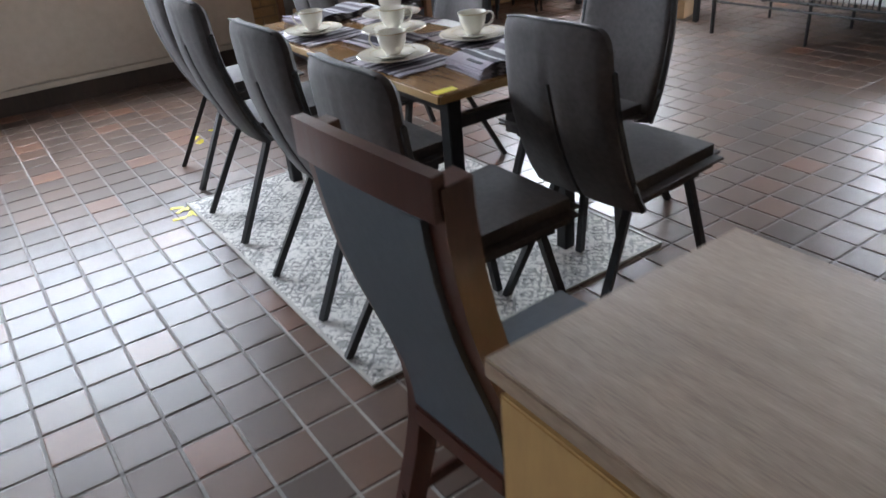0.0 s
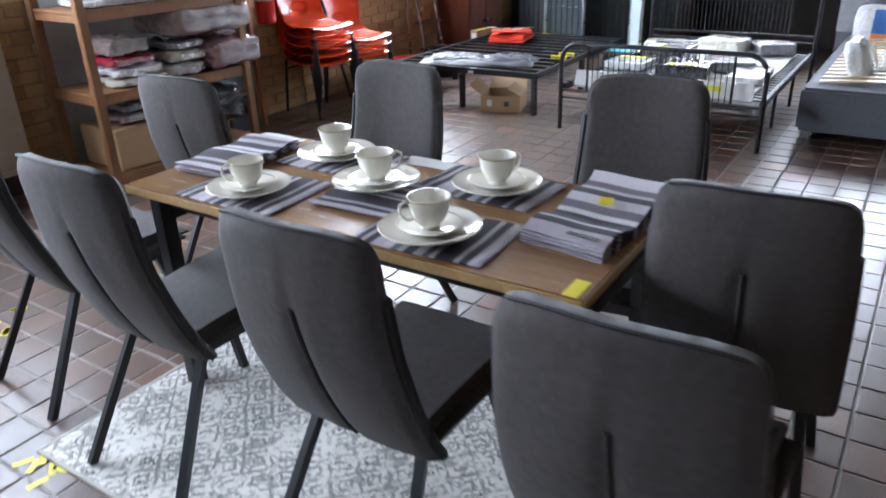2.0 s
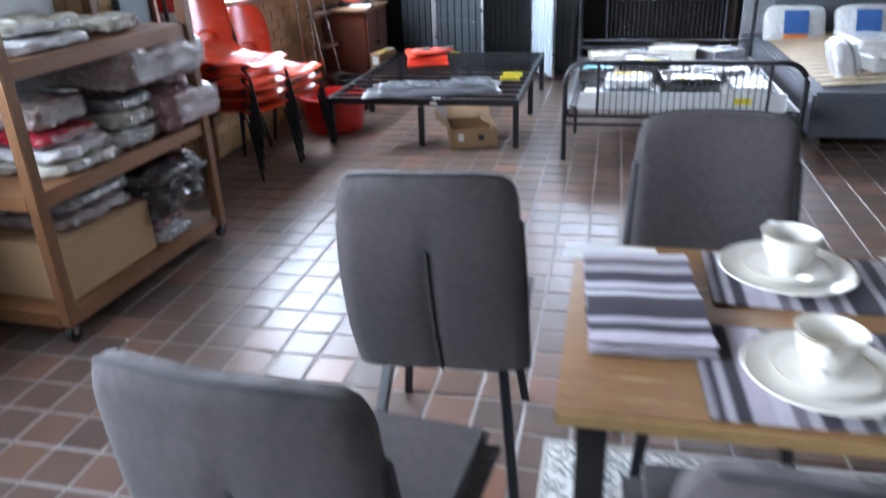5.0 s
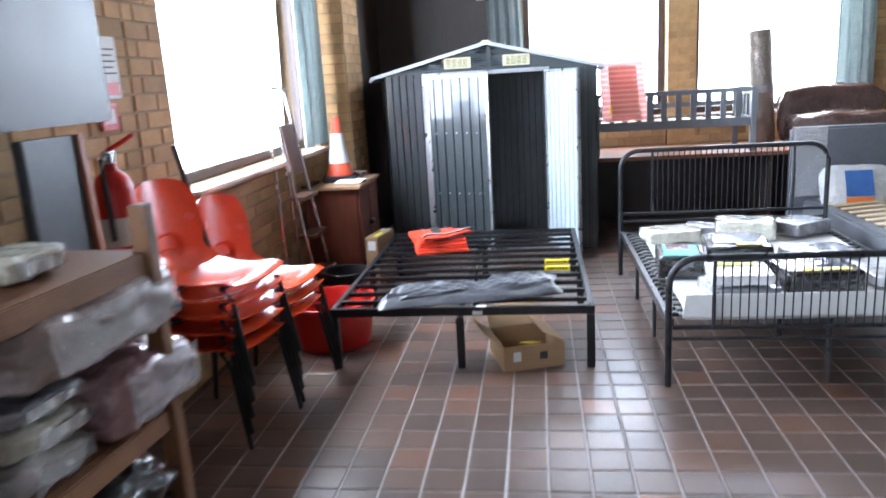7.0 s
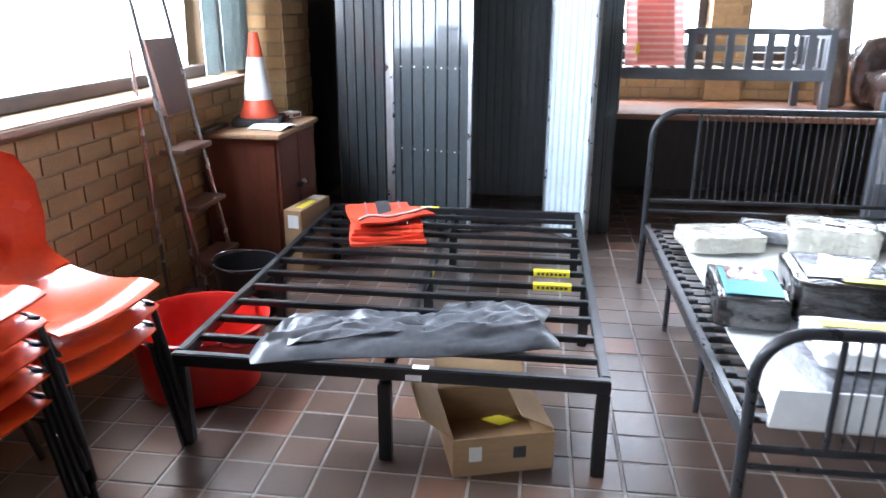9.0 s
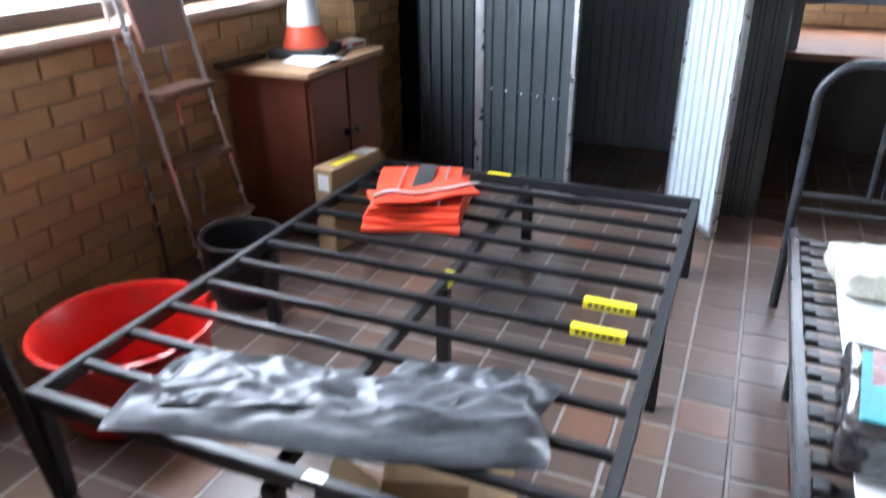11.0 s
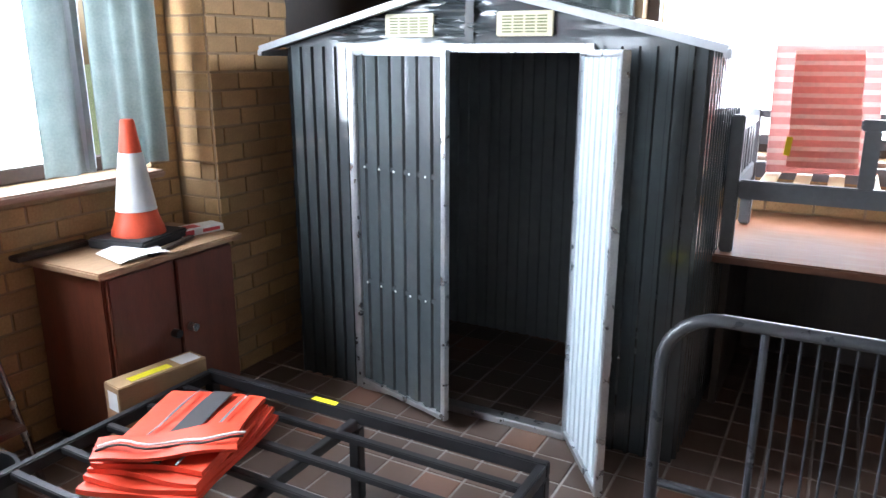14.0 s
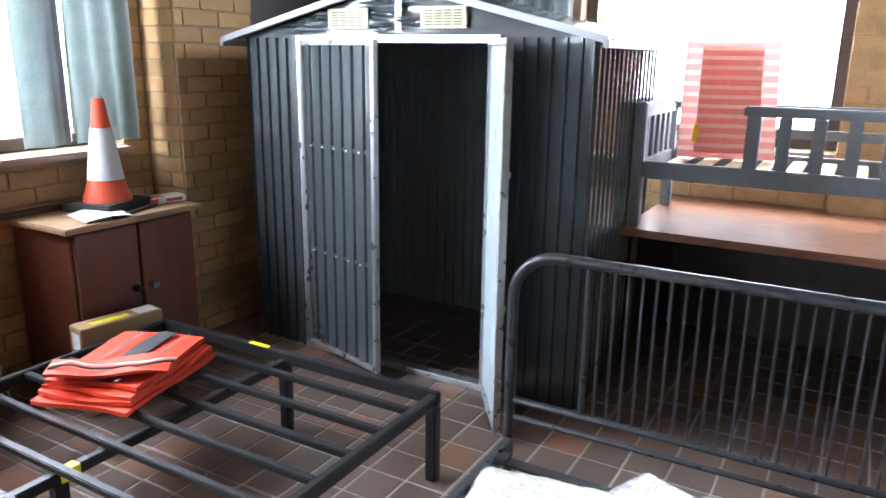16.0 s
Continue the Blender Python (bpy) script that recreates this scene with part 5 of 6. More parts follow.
for k in range(22):
    x = CX0 + 0.1 + k * 0.083
    part("slat", sheet(lambda u, v: (x - 0.02 + 0.04 * v, CY0 + 0.03 + (CY1 - CY0 - 0.06) * u, RZ - 0.014 + 0.0 * u), 2, 1, 0.008), BLACK, b2)
    part("slat_clip", box((x - 0.022, CY1 - 0.06, RZ - 0.012), (x + 0.022, CY1 - 0.028, RZ + 0.006), 0.003), BLACKPLASTIC, b2)
for x in (6.1, 6.8):
    for y in (CY0 + 0.02, 3.446, CY1 - 0.06):
        part("middle_leg", tube([(x, y + 0.02, 0), (x, y + 0.02, RZ - 0.051)], 0.012, 8), BEDGREY, b2)
part("middle_leg", tube([(5.48, 3.446, 0), (5.48, 3.446, RZ - 0.022)], 0.012, 8), BEDGREY, b2)
shw = thing("white_mattress_pad", "thin white quilted pad lying over the slats", "mattress pad")


def pad(u, v):
    s = u * 1.75
    if s < 0.11:
        a = s / 0.11
        return (5.5 + 0.006 * (1 - a), 2.86 + 1.22 * v + 0.02 * a * v, 0.295 + 0.13 * (1 - a))
    return (5.5 + (s - 0.11), 2.88 + (1.2 - 0.02 * s) * v, 0.3 + 0.04 * min(1, (s - 0.11) / 0.1) + 0.004 * math.sin(s * 9 + v * 5))


part("pad", sheet(pad, 40, 14, 0.008), WHITE, shw)
P0 = pose(0, 0, 0)
PZ = 0.352


def pack(x, y, z, sx, sy, sz, material, label, a=0, seed=0, cards=()):
    t = bundle(x, y, z, sx, sy, sz, material, label, a=a, seed=seed, amp=0.006, base=P0, group="bedding packs on the bed", puff=0.1, square=14)
    for lo, hi, m in cards:
        part("printed_card", sheet(lambda u, v: (lo[0] + (hi[0] - lo[0]) * u, lo[1] + (hi[1] - lo[1]) * v, sz * (1 + 0.05 * (1 - (2 * (lo[0] + (hi[0] - lo[0]) * u) / sx) ** 2) * (1 - (2 * (lo[1] + (hi[1] - lo[1]) * v) / sy) ** 2)) + 0.006), 4, 4, 0.002), m, t)
    return t


pack(6.98, 3.9, PZ, 0.24, 0.34, 0.075, CREAMBAG, "cream bedding pack in clear plastic", 10, 1)
pack(7.15, 3.66, PZ, 0.2, 0.22, 0.06, GREYBAG, "blue-grey bedding pack in clear plastic", -20, 2)
pack(7.0, 3.42, PZ, 0.26, 0.36, 0.12, CREAMBAG, "thick pale green bedding pack in plastic", -12, 3, (((-0.06, -0.05), (0.02, 0.05), GREYBAG),))
pack(6.22, 3.98, PZ, 0.36, 0.24, 0.11, BLACKBAG, "black zipped bedding bag with teal cloth", -6, 4, (((-0.15, -0.1), (0.12, 0.09), TEAL), ((-0.02, -0.06), (0.13, 0.07), PINKBAG)))
pack(6.28, 3.66, PZ, 0.36, 0.34, 0.15, BLACKBAG, "black zipped bedding bag with grey linen", -6, 5, (((-0.1, -0.14), (0.15, 0.13), GREYBAG), ((-0.12, 0.02), (0.0, 0.13), WHITE), ((-0.15, -0.12), (-0.11, 0.02), YELLOW)))
pack(5.76, 3.78, PZ, 0.3, 0.32, 0.06, GREYBAG, "grey bedding pack in clear plastic", 6, 6, (((-0.1, 0.0), (0.1, 0.1), WHITE),))
pack(5.76, 3.78, PZ + 0.075, 0.27, 0.29, 0.05, WHITEBAG, "white bedding pack in clear plastic", -4, 7, (((0.04, -0.1), (0.09, 0.1), YELLOW),))
pack(5.85, 3.4, PZ, 0.36, 0.36, 0.12, BLACKBAG, "black zipped bedding bag", 3, 8, (((-0.16, -0.12), (-0.12, 0.1), YELLOW),))
pack(6.3, 3.2, PZ, 0.3, 0.36, 0.08, GREYBAG, "grey bedding pack in clear plastic", 12, 9)
pack(7.08, 3.05, PZ, 0.24, 0.3, 0.09, GREYBAG, "dark blue bedding pack in clear plastic", 30, 10)
pack(6.05, 3.0, PZ, 0.5, 0.24, 0.05, WHITEBAG, "white folded sheet in clear plastic", 0, 11)
part("yellow_sticker", box((5.4915, 3.06, 0.36), (5.493, 3.16, 0.395)), YELLOW, shw, "yellow printed sticker", smooth=False)

# ---- grey upholstered divan bed ----
b3 = thing("divan_bed", "grey upholstered divan bed with a tall headboard", "bed")
part("base", box((5.83, 1.16, 0.07), (8.28, 2.63, 0.36), 0.02), DIVAN, b3)
for x in (5.9, 8.1):
    for y in (1.2, 2.53):
        part("foot", box((x, y, 0), (x + 0.08, y + 0.07, 0.0695), 0.004), CHROME, b3, "chrome foot")
part("headboard", box((8.282, 1.1, 0.02), (8.38, 2.73, 0.93), 0.02), DIVAN, b3)
for k in range(16):
    x = 6.0 + k * 0.14
    part("slat", sheet(lambda u, v: (x + 0.06 * v, 1.25 + 1.3 * u, 0.37 + 0.03 * math.sin(u * 3.14)), 10, 1, 0.008), SLATWOOD, b3)
wp = thing("headboard_wrap", "clear plastic film over the headboard's edge", "plastic film")
part("film", sheet(lambda u, v: (8.27 + 0.004 * noise.noise(Vector((u * 9, v * 14, 0))), 2.47 + 0.265 * u, 0.38 + 0.55 * v), 10, 24, 0.001), CLEAR, wp)


def pillow_pack(x, y, z, a, tilt, sx, sy, sz, label, print_mat, second, seed):
    t = thing("pillow_pack", label, "pillow", "packed pillows", m=pose(x, y, z, 0, tilt, a))
    part("pillow", lumpy(sx, sy, sz, 0.01, seed, puff=0.9), WHITEBAG, t)
    part("printed_label", sheet(lambda u, v: (-sx * 0.28 + sx * 0.6 * u, -sy * 0.2 + sy * 0.4 * v, sz * (1.42 - 0.1 * abs(u - 0.5))), 4, 4, 0.002), print_mat, t)
    part("printed_band", sheet(lambda u, v: (-sx * 0.42 + sx * 0.13 * u, -sy * 0.2 + sy * 0.4 * v, sz * 1.28), 3, 3, 0.002), second, t)


pillow_pack(8.1, 2.33, 0.46, 0, -68, 0.34, 0.5, 0.1, "white boxed pillow with blue and orange label", BLUE, ORANGEPRINT, 41)
pillow_pack(8.1, 1.75, 0.46, 0, -68, 0.34, 0.5, 0.1, "white boxed pillow with blue and orange label", BLUE, ORANGEPRINT, 42)
pillow_pack(6.35, 2.42, 0.42, 90, -72, 0.36, 0.3, 0.12, "white pillow bag with green print", WHITE, GREENPRINT, 43)
pack(6.5, 2.05, 0.40, 0.4, 0.34, 0.1, WHITEBAG, "white bedding in clear plastic", 12, 44)
pack(6.45, 1.6, 0.40, 0.4, 0.4, 0.14, GREYBAG, "grey and white bedding in clear plastic", -12, 45)
pack(7.3, 1.9, 0.40, 0.5, 0.4, 0.1, WHITEBAG, "white bedding in clear plastic", 5, 46)

# ---- garden shed ----
shed = thing("metal_shed", "dark grey corrugated metal garden shed, doors open", "shed")
SX, SB, SY0, SY1, SE, SR, SM = 8.27, 9.2, 4.27, 6.0, 1.51, 1.735, 5.135


def corrugated(p0, p1, z0, z1, pitch=0.06, depth=0.012, ztop=None, thick=0.0012):
    """A ribbed sheet standing along the line p0 to p1; ztop(s) may slope its head."""
    p0, p1 = Vector((*p0, 0)), Vector((*p1, 0))
    ln = (p1 - p0).length
    d = (p1 - p0) / ln
    nrm = Vector((d.y, -d.x, 0))
    ss, k = [], 0.0
    while k < ln - 1e-6:
        for f, h in ((0.0, 0), (0.62, 0), (0.7, 1), (0.92, 1)):
            s = k + f * pitch
            if s < ln:
                ss.append((s, h))
        k += pitch
    ss.append((ln, 0))
    bm = bmesh.new()
    cols = []
    for s, h in ss:
        q = p0 + d * s + nrm * (-depth * h)
        cols.append((bm.verts.new((q.x, q.y, z0)), bm.verts.new((q.x, q.y, ztop(s / ln) if ztop else z1))))
    for a, b in zip(cols, cols[1:]):
        bm.faces.new((a[0], b[0], b[1], a[1]))
    bm.normal_update()
    bmesh.ops.solidify(bm, geom=bm.faces[:], thickness=thick)
    return bm


part("front_panel", corrugated((SX, 5.655), (SX, SY1), 0.0, SE), SHEDMETAL, shed, smooth=False)
part("front_panel", corrugated((SX, SY0), (SX, 4.67), 0.0, SE), SHEDMETAL, shed, smooth=False)
part("side_panel", corrugated((SB, SY0), (SX, SY0), 0.0, SE), SHEDMETAL, shed, smooth=False)
part("side_panel", corrugated((SX, SY1), (SB, SY1), 0.0, SE), SHEDMETAL, shed, smooth=False)
# back sheet gets a lighter grey to make up for missing light inside
part("back_panel", corrugated((SB, SY1), (SB, SY0), 0.0, SE), mat("lightened_back_sheet", (0.3, 0.33, 0.345), (0.24, 0.265, 0.28), rough=0.4, scale=3, bump=0.05), shed, "inner face of the back, colour lightened against the dark interior", smooth=False)


def gable(x, t):
    bm = bmesh.new()
    vs = [bm.verts.new(p) for p in ((x, SY0 - 0.01, SE), (x, SY1 + 0.01, SE), (x, SM, SR - 0.015))]
    bm.faces.new(vs)
    bmesh.ops.subdivide_edges(bm, edges=bm.edges[:], cuts=24, use_grid_fill=True)
    for v in bm.verts:
        e = min(v.co.z - SE, 0.05) / 0.05
        near = math.exp(-((v.co.y - 5.18) / 0.12) ** 2) + math.exp(-((v.co.y - 5.58) / 0.12) ** 2)
        v.co.x += (0.006 + 0.04 * near) * noise.noise(Vector((v.co.y * 17, v.co.z * 20, 4))) * max(e, 0)
    bm.normal_update()
    bmesh.ops.solidify(bm, geom=bm.faces[:], thickness=t)
    return bm


part("gable", gable(SX - 0.012, 0.0015), SHEDMETAL, shed, "dented dark grey gable sheet")
part("gable", gable(SB, 0.0015), SHEDMETAL, shed)
part("gable_seam", box((SX - 0.022, SM - 0.03, SE + 0.02), (SX - 0.0205, SM + 0.005, SR - 0.03)), SHEDMETAL, shed)
for s, ya, nm in ((1, SY1 + 0.1, "a"), (-1, SY0 - 0.07, "b")):
    ze = SE - 0.008

    def roof(u, v, ya=ya, ze=ze):
        return (SX - 0.06 + (SB - SX + 0.1) * v, SM + (ya - SM) * u, SR + (ze - SR) * u + (0.006 if (int(v * 24) % 2) else 0))
    part("roof_sheet", sheet(roof, 2, 48, 0.0015), SHEDMETAL, shed, smooth=False)
    d = Vector((0, ya - SM, ze - SR))
    part("roof_trim", tube([(SX - 0.068, SM, SR - 0.002), (SX - 0.068, ya, ze - 0.002)], 0.0135, square=True), SILVERPAINT, shed, "pale grey roof edge trim")
    part("eave_trim", box((SX - 0.08, ya - 0.012, ze - 0.03), (SB + 0.04, ya + 0.012, ze - 0.002), 0.003), SILVERPAINT, shed)
part("ridge_cap", box((SX - 0.09, SM - 0.045, SR - 0.018), (SX - 0.055, SM + 0.045, SR + 0.02), 0.012), VENT, shed, "cream plastic ridge cap")
for y0, y1 in ((5.27, 5.49), (4.79, 5.01)):
    v = part("vent", box((SX - 0.03, y0, 1.545), (SX - 0.0215, y1, 1.632), 0.006), VENT, shed, "cream plastic louvre vent")
    for q in range(6):
        for c in range(4):
            w = (y1 - y0 - 0.04) / 4
            part("louvre", box((SX - 0.0316, y0 + 0.02 + c * w + 0.004, 1.558 + q * 0.0108), (SX - 0.0302, y0 + 0.02 + (c + 1) * w - 0.004, 1.5635 + q * 0.0108)), mat("vent_slot", (0.16, 0.17, 0.08), rough=0.7, bump=0) if q + c == 0 and y0 > 5 else bpy.data.materials["vent_slot"], v, smooth=False)
for lo, hi in (((SX - 0.03, 5.645, 0.0), (SX - 0.002, 5.68, SE + 0.01)), ((SX - 0.03, 4.64, 0.0), (SX - 0.002, 4.672, SE + 0.01)), ((SX - 0.03, 4.673, SE - 0.022), (SX - 0.002, 5.644, SE + 0.01))):
    part("door_frame", box(lo, hi, 0.003), GALV, shed, "galvanised door frame")
part("threshold", box((SX - 0.04, 4.673, 0.0), (SX + 0.02, 5.644, 0.03), 0.004), GALV, shed, "galvanised threshold strip")
part("base_rail", box((SX + 0.003, SY0 + 0.015, 0.0), (SX + 0.03, 4.638, 0.035), 0.003), SHEDMETAL, shed)


def shed_door(hinge, free, inside, label):
    h, f = Vector((*hinge, 0)), Vector((*free, 0))
    ln = (f - h).length
    a = math.degrees(math.atan2(f.y - h.y, f.x - h.x))
    d = part("door", corrugated((0.012, 0), (ln - 0.012, 0), 0.06, SE - 0.03, 0.078 if not inside else 0.06, 0.01), SHEDIN if inside else SHEDMETAL, shed, label, smooth=False)
    d.matrix_basis = pose(h.x, h.y, 0, 0, 0, a)
    m = GALV
    for lo, hi in (((0, -0.013, 0.04), (0.022, 0.013, SE - 0.012)), ((ln - 0.024, -0.013, 0.04), (ln, 0.013, SE - 0.012)), ((0.0225, -0.013, 0.04), (ln - 0.0245, 0.013, 0.062)), ((0.0225, -0.013, SE - 0.034), (ln - 0.0245, 0.013, SE - 0.012))):
        part("edge_channel", box(lo, hi, 0.002), m, d, "bright metal edge channel")
    for z in (0.52, 1.02):
        part("brace", box((0.0225, 0.0135 if inside else 0.002, z), (ln - 0.0245, 0.024 if inside else 0.012, z + 0.022), 0.002), SHEDIN if inside else SHEDMETAL, d)
        if not inside:
            for q in range(5):
                part("screw", box((0.07 + q * 0.09, -0.0135, z + 0.006), (0.078 + q * 0.09, -0.0105, z + 0.014), 0.001), WHITE, d, smooth=False)
    return d


shed_door((8.235, 5.645), (8.085, 5.125), False, "dark ribbed door standing ajar")
shed_door((8.225, 4.672), (7.865, 4.425), True, "open door showing its pale ribbed inner face")

# ---- counter and things at the east windows ----
ctr = thing("counter", "red-brown wooden counter along the window wall", "counter")
part("top", box((8.75, 1.0, 0.665), (9.745, 4.262, 0.7), 0.006), COUNTER, ctr)
# added panels; their dark colour stands in for the black shade under the top
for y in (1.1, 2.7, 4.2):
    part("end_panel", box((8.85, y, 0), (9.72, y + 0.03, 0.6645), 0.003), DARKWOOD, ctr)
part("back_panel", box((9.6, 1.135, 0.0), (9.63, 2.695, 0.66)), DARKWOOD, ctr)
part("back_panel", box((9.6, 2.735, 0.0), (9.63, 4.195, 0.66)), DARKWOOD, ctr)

tb = thing("toddler_bed", "grey painted wooden toddler bed with slatted rails", "bed")
TX0, TX1, TY0, TY1 = 8.8, 9.44, 2.86, 4.245
for x in (TX0, TX1 - 0.05):
    for y in (TY0, TY1 - 0.05):
        part("post", box((x, y, 0.701), (x + 0.05, y + 0.05, 1.255 if x == TX0 else 1.24), 0.006), GREYPAINT, tb)
for x in (TX0 + 0.005, TX1 - 0.045):
    part("side_rail", box((x, TY0 + 0.051, 0.925), (x + 0.035, TY1 - 0.051, 1.0), 0.005), GREYPAINT, tb)
g1 = part("guard_rail", box((TX0 + 0.002, TY0 + 0.051, 1.215), (TX0 + 0.045, 3.8, 1.255), 0.006), GREYPAINT, tb)
for k in range(6):
    y = TY0 + 0.13 + k * 0.125
    part("guard_slat", box((TX0 + 0.01, y, 1.0005), (TX0 + 0.032, y + 0.05, 1.2145), 0.003), GREYPAINT, tb)
part("guard_post", box((TX0 + 0.006, 3.73, 1.0005), (TX0 + 0.042, 3.785, 1.2145), 0.003), GREYPAINT, tb)
part("guard_rail", box((TX1 - 0.045, TY0 + 0.051, 1.2), (TX1 - 0.01, TY1 - 0.051, 1.235), 0.005), GREYPAINT, tb)
part("guard_rail", box((TX1 - 0.04, TY0 + 0.051, 1.08), (TX1 - 0.015, TY1 - 0.051, 1.125), 0.005), GREYPAINT, tb)
for y in (TY0 + 0.008, TY1 - 0.043):
    e = part("end_rail", box((TX0 + 0.051, y, 0.925), (TX1 - 0.051, y + 0.035, 1.0), 0.005), GREYPAINT, tb)
    part("end_top", sheet(lambda u, v: (TX0 + 0.051 + (TX1 - TX0 - 0.102) * u, y + 0.0, 1.19 + (0.04 + 0.03 * math.sin(u * 3.14)) * v), 12, 2, 0.03), GREYPAINT, tb)
    for k in range(5):
        x = TX0 + 0.1 + k * 0.1
        part("end_slat", box((x, y + 0.006, 1.0005), (x + 0.035, y + 0.028, 1.192), 0.003), GREYPAINT, tb)
for k in range(10):
    y = TY0 + 0.09 + k * 0.125
    part("bed_slat", box((TX0 + 0.0405, y, 0.965), (TX1 - 0.0455, y + 0.06, 0.98), 0.003), SLATWOOD, tb)

lg = thing("sun_lounger_cushion", "pink and white striped padded cushion leaning upright", "cushion", m=pose(9.23, 3.925, 0.985, 0, 14, 14))
part("border", sheet(lambda u, v: (0.004 * math.sin(v * 12), (-0.215 + 0.43 * u) * (1 - 0.03 * v), 0.56 * v), 8, 24, 0.03), PINKEDGE, lg)
part("centre", sheet(lambda u, v: (-0.036 + 0.004 * math.sin(v * 12 + 0.3), (-0.14 + 0.28 * u) * (1 - 0.03 * v), 0.02 + 0.5 * v), 8, 24, 0.004), PINKSTRIPE, lg)
part("price_tag", box((-0.0425, 0.14, 0.05), (-0.0405, 0.165, 0.13), m=pose(0, 0, 0, 8, 0, 0)), YELLOW, lg, "small yellow tag", smooth=False)

rl = thing("carpet_roll", "tall carpet roll wrapped in clear plastic", "carpet roll", m=pose(9.5, 2.6, 0.701, -4, 0, 0) @ Matrix.Diagonal((1.08, 1.08, 0.95, 1)))
part("roll", lathe([(0.0, 0.0), (0.095, 0.0), (0.1, 0.01), (0.1, 0.25), (0.103, 0.55), (0.098, 1.08), (0.09, 1.1), (0.03, 1.1), (0.0, 1.09)]), ROLLMAT, rl)
part("wrap_band", lathe([(0.1035, 0.5), (0.106, 0.51), (0.106, 0.56), (0.1035, 0.57)], ring=True), CLEAR, rl)
wb = thing("wrapped_armchair", "brown upholstered seat wrapped in clear plastic", "armchair", m=pose(9.3, 2.05, 0.701))
part("back", lumpy(0.22, 0.9, 0.5, 0.02, 51, puff=0.2), BROWNBAG, wb).location = (0.12, 0, 0)
part("seat", lumpy(0.4, 0.85, 0.28, 0.02, 52, puff=0.3), BROWNBAG, wb).location = (-0.12, 0, 0)
fl = thing("picture_frames", "wooden picture frames stacked flat on the counter", "picture frame", m=pose(8.95, 2.05, 0.701))
part("frame", box((-0.15, -0.4, 0), (0.15, 0.4, 0.03), 0.005), SHELFWOOD, fl)
part("frame", box((-0.13, -0.36, 0.031), (0.13, 0.38, 0.06), 0.005), EDGEWOOD, fl)
part("frame", box((-0.12, -0.38, 0.061), (0.14, 0.36, 0.085), 0.005), WHITE, fl)

# ---- bricks and floor tiles ----


def brick_mesh():
    bm = box((-0.1075, 0.0, -0.034), (0.1075, 0.008, 0.034))
    for v in bm.verts:
        if v.co.y < 0.004:
            v.co.x *= 0.985
            v.co.z *= 0.96
    return mesh_of(bm, "brick", BRICK)


BM = brick_mesh()
half = mesh_of(box((-0.0515, 0.0, -0.034), (0.0515, 0.008, 0.034)), "brick_half", BRICK)
PX, PZ_ = 0.225, 0.078


def brick_spots(a0, a1, z0, z1, shift=0.0):
    """Running bond over a rectangle of wall: middle, height and length of each brick."""
    out = []
    r0 = int(z0 / PZ_)
    for r in range(r0, int(z1 / PZ_)):
        z = (r + 0.5) * PZ_
        off = (PX / 2 if r % 2 else 0) + shift
        k = math.floor((a0 - off) / PX)
        while True:
            p, q = off + k * PX + 0.005, off + (k + 1) * PX - 0.005
            k += 1
            if p > a1:
                break
            p, q = max(p, a0), min(q, a1)
            if q - p > 0.03 and z + 0.034 <= z1 + 0.01:
                out.append(((p + q) / 2, z, q - p))
    return out


rb = random.Random(8)


def lay_bricks(spots, parent, place, rot):
    for a, z, ln in spots:
        ob = bpy.data.objects.new("brick", BM)
        scene.collection.objects.link(ob)
        ob.parent = parent
        x, y = place(a)
        j = rb.uniform(-0.0012, 0.0012)
        ob.matrix_basis = pose(x, y, z, 0, 0, rot) @ Matrix.Translation((0, j, 0)) @ Matrix.Diagonal((ln / 0.215, 1, 1, 1))


def brick_field(spots, parent, place, rot):
    vs, fs = [], []
    for a, z, ln in spots:
        x, y = place(a)
        m = pose(x, y, z, 0, 0, rot)
        i = len(vs)
        h = ln / 2
        for yy, s in ((0.008, 1.0), (rb.uniform(-0.001, 0.001), 0.97)):
            vs += [m @ Vector((-h * s, yy, -0.034 * s)), m @ Vector((h * s, yy, -0.034 * s)), m @ Vector((h * s, yy, 0.034 * s)), m @ Vector((-h * s, yy, 0.034 * s))]
        fs += [(i + 4, i + 5, i + 6, i + 7), (i, i + 1, i + 5, i + 4), (i + 1, i + 2, i + 6, i + 5), (i + 2, i + 3, i + 7, i + 6), (i + 3, i, i + 4, i + 7)]
    me = bpy.data.meshes.new("brickwork")
    me.from_pydata([tuple(v) for v in vs], [], fs)
    me.materials.append(BRICK)
    ob = new("brickwork", me)
    ob.parent = parent
    ob["kind"] = "stuff"


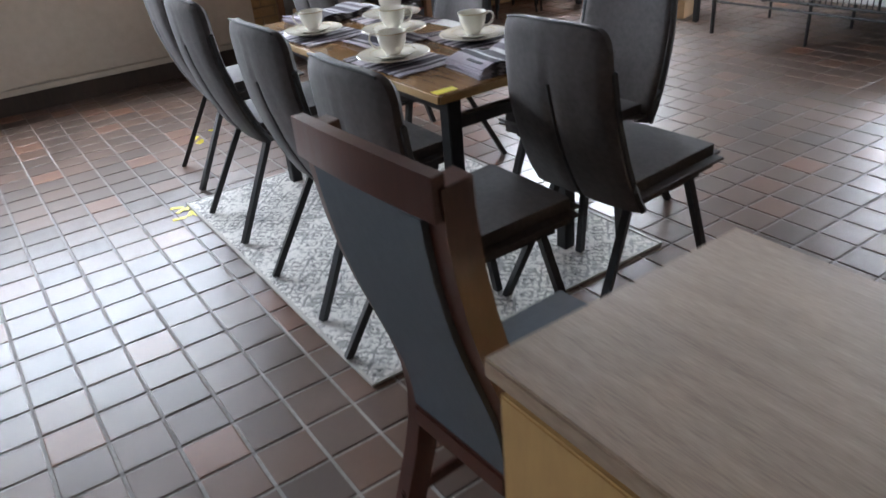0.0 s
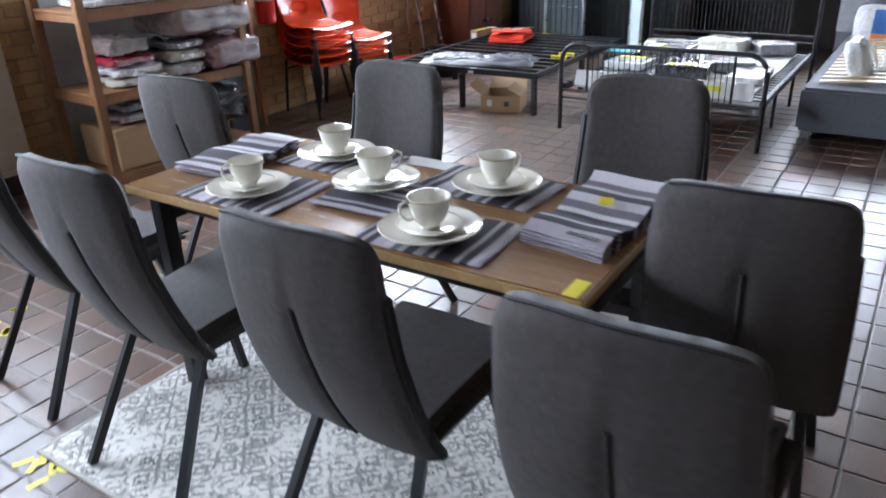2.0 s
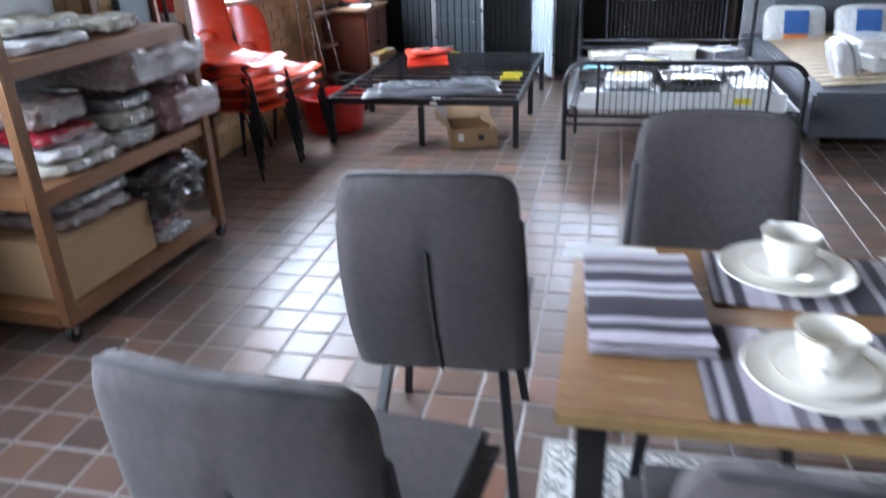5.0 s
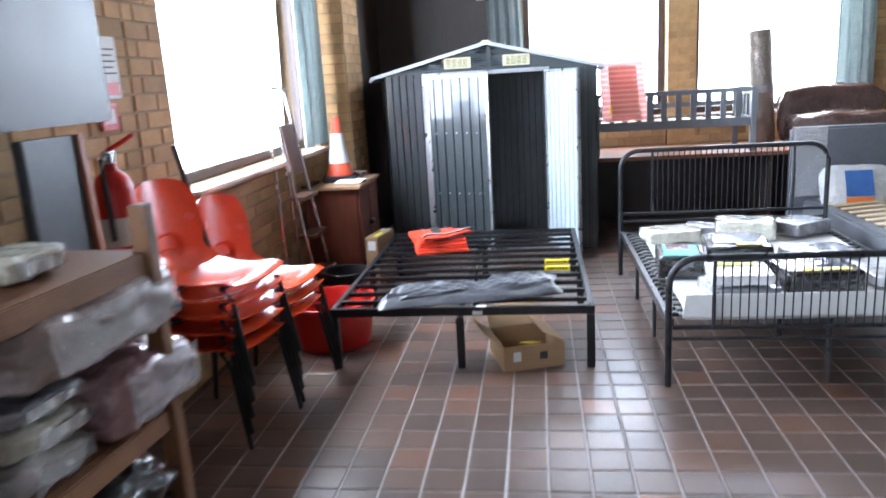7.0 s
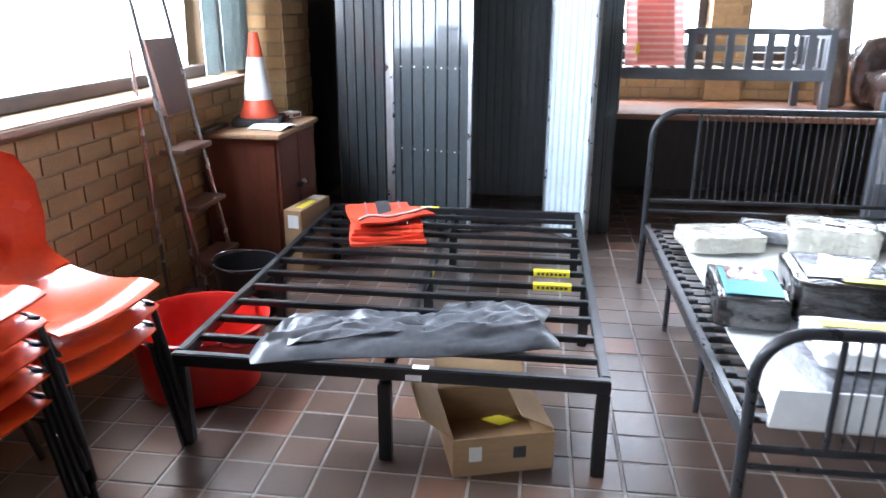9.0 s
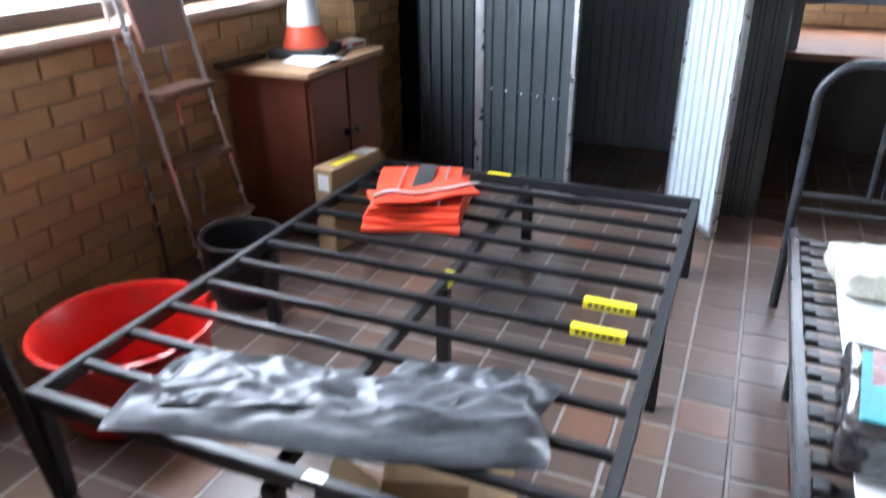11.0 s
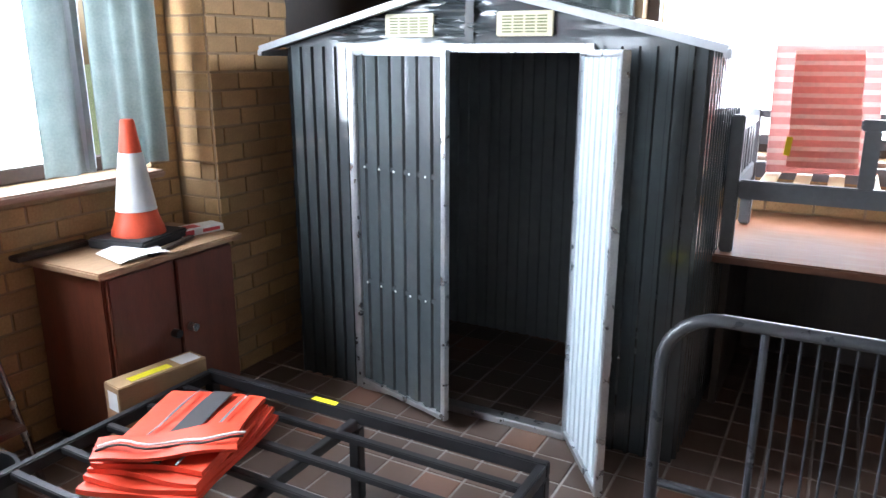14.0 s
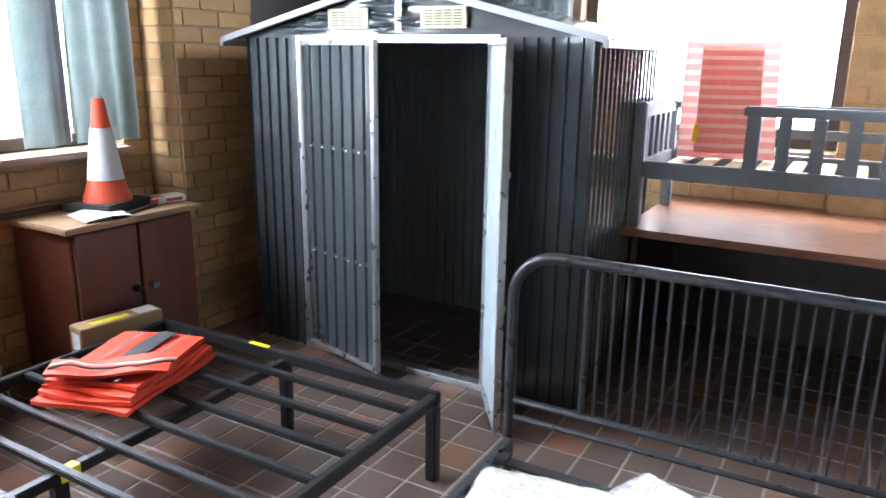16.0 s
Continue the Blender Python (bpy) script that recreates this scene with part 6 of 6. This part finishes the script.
lay_bricks(brick_spots(5.2, 8.04, 0.0, 0.96), wall_n, lambda a: (a, Y1 - 0.006), 0)
lay_bricks(brick_spots(8.05, 8.56, 0.0, 2.5), pillar, lambda a: (a, 6.26 - 0.006), 0)
lay_bricks(brick_spots(6.27, 6.49, 0.0, 2.5, 0.05), pillar, lambda a: (8.05 - 0.006, a), -90)
brick_field(brick_spots(2.73, 5.19, 0.0, 3.4), wall_n, lambda a: (a, Y1 - 0.006), 0)
brick_field(brick_spots(5.2, 5.52, 0.96, 3.4) + brick_spots(7.91, 8.04, 0.96, 3.4), wall_n, lambda a: (a, Y1 - 0.006), 0)
brick_field(brick_spots(0.0, 4.88, 0.0, 0.95) + brick_spots(-3, 1.69, 0.95, 3.4), wall_e, lambda a: (X1 - 0.006, a), -90)
brick_field(brick_spots(3.21, 3.47, 0.95, 3.4), wall_e, lambda a: (9.66 - 0.006, a), -90)

TP = 0.156
TXO, TYO = 5.288, 4.74


def tile_mesh():
    h = TP / 2 - 0.0038
    bm = box((-h, -h, -0.012), (h, h, 0.0))
    for v in bm.verts:
        if v.co.z > -0.005:
            v.co.x *= 0.985
            v.co.y *= 0.985
    top = [f for f in bm.faces if f.calc_center_median().z > -0.001]
    bmesh.ops.inset_region(bm, faces=top, thickness=0.004, depth=0.0012)
    for v in bm.verts:
        v.co.z -= 0.0012
    return mesh_of(bm, "tile", TILE)


TM = tile_mesh()
tv_, tf_ = [], []
base_v = [v.co.copy() for v in TM.vertices]
base_f = [tuple(p.vertices) for p in TM.polygons]
rtile = random.Random(11)
i0, i1 = int((X0 - TXO) / TP) - 1, int((X1 - TXO) / TP)
j0, j1 = int((Y0 - TYO) / TP) - 1, int((Y1 - TYO) / TP)
for i in range(i0, i1 + 1):
    for j in range(j0, j1 + 1):
        x, y = TXO + (i + 0.5) * TP, TYO + (j + 0.5) * TP
        m = pose(x, y, rtile.uniform(-0.0008, 0.0), rtile.uniform(-0.22, 0.22), rtile.uniform(-0.22, 0.22), 0)
        if 3.1 < x < 5.65 and 4.0 < y < 6.0:
            ob = bpy.data.objects.new("tile", TM)
            scene.collection.objects.link(ob)
            ob.parent = floor
            ob.matrix_basis = m
        else:
            n = len(tv_)
            tv_ += [tuple(m @ v) for v in base_v]
            tf_ += [tuple(n + k for k in f) for f in base_f]
me = bpy.data.meshes.new("tile_field")
me.from_pydata(tv_, [], tf_)
me.materials.append(TILE)
tf = new("tile_field", me)
tf.parent = floor
tf["kind"] = "stuff"
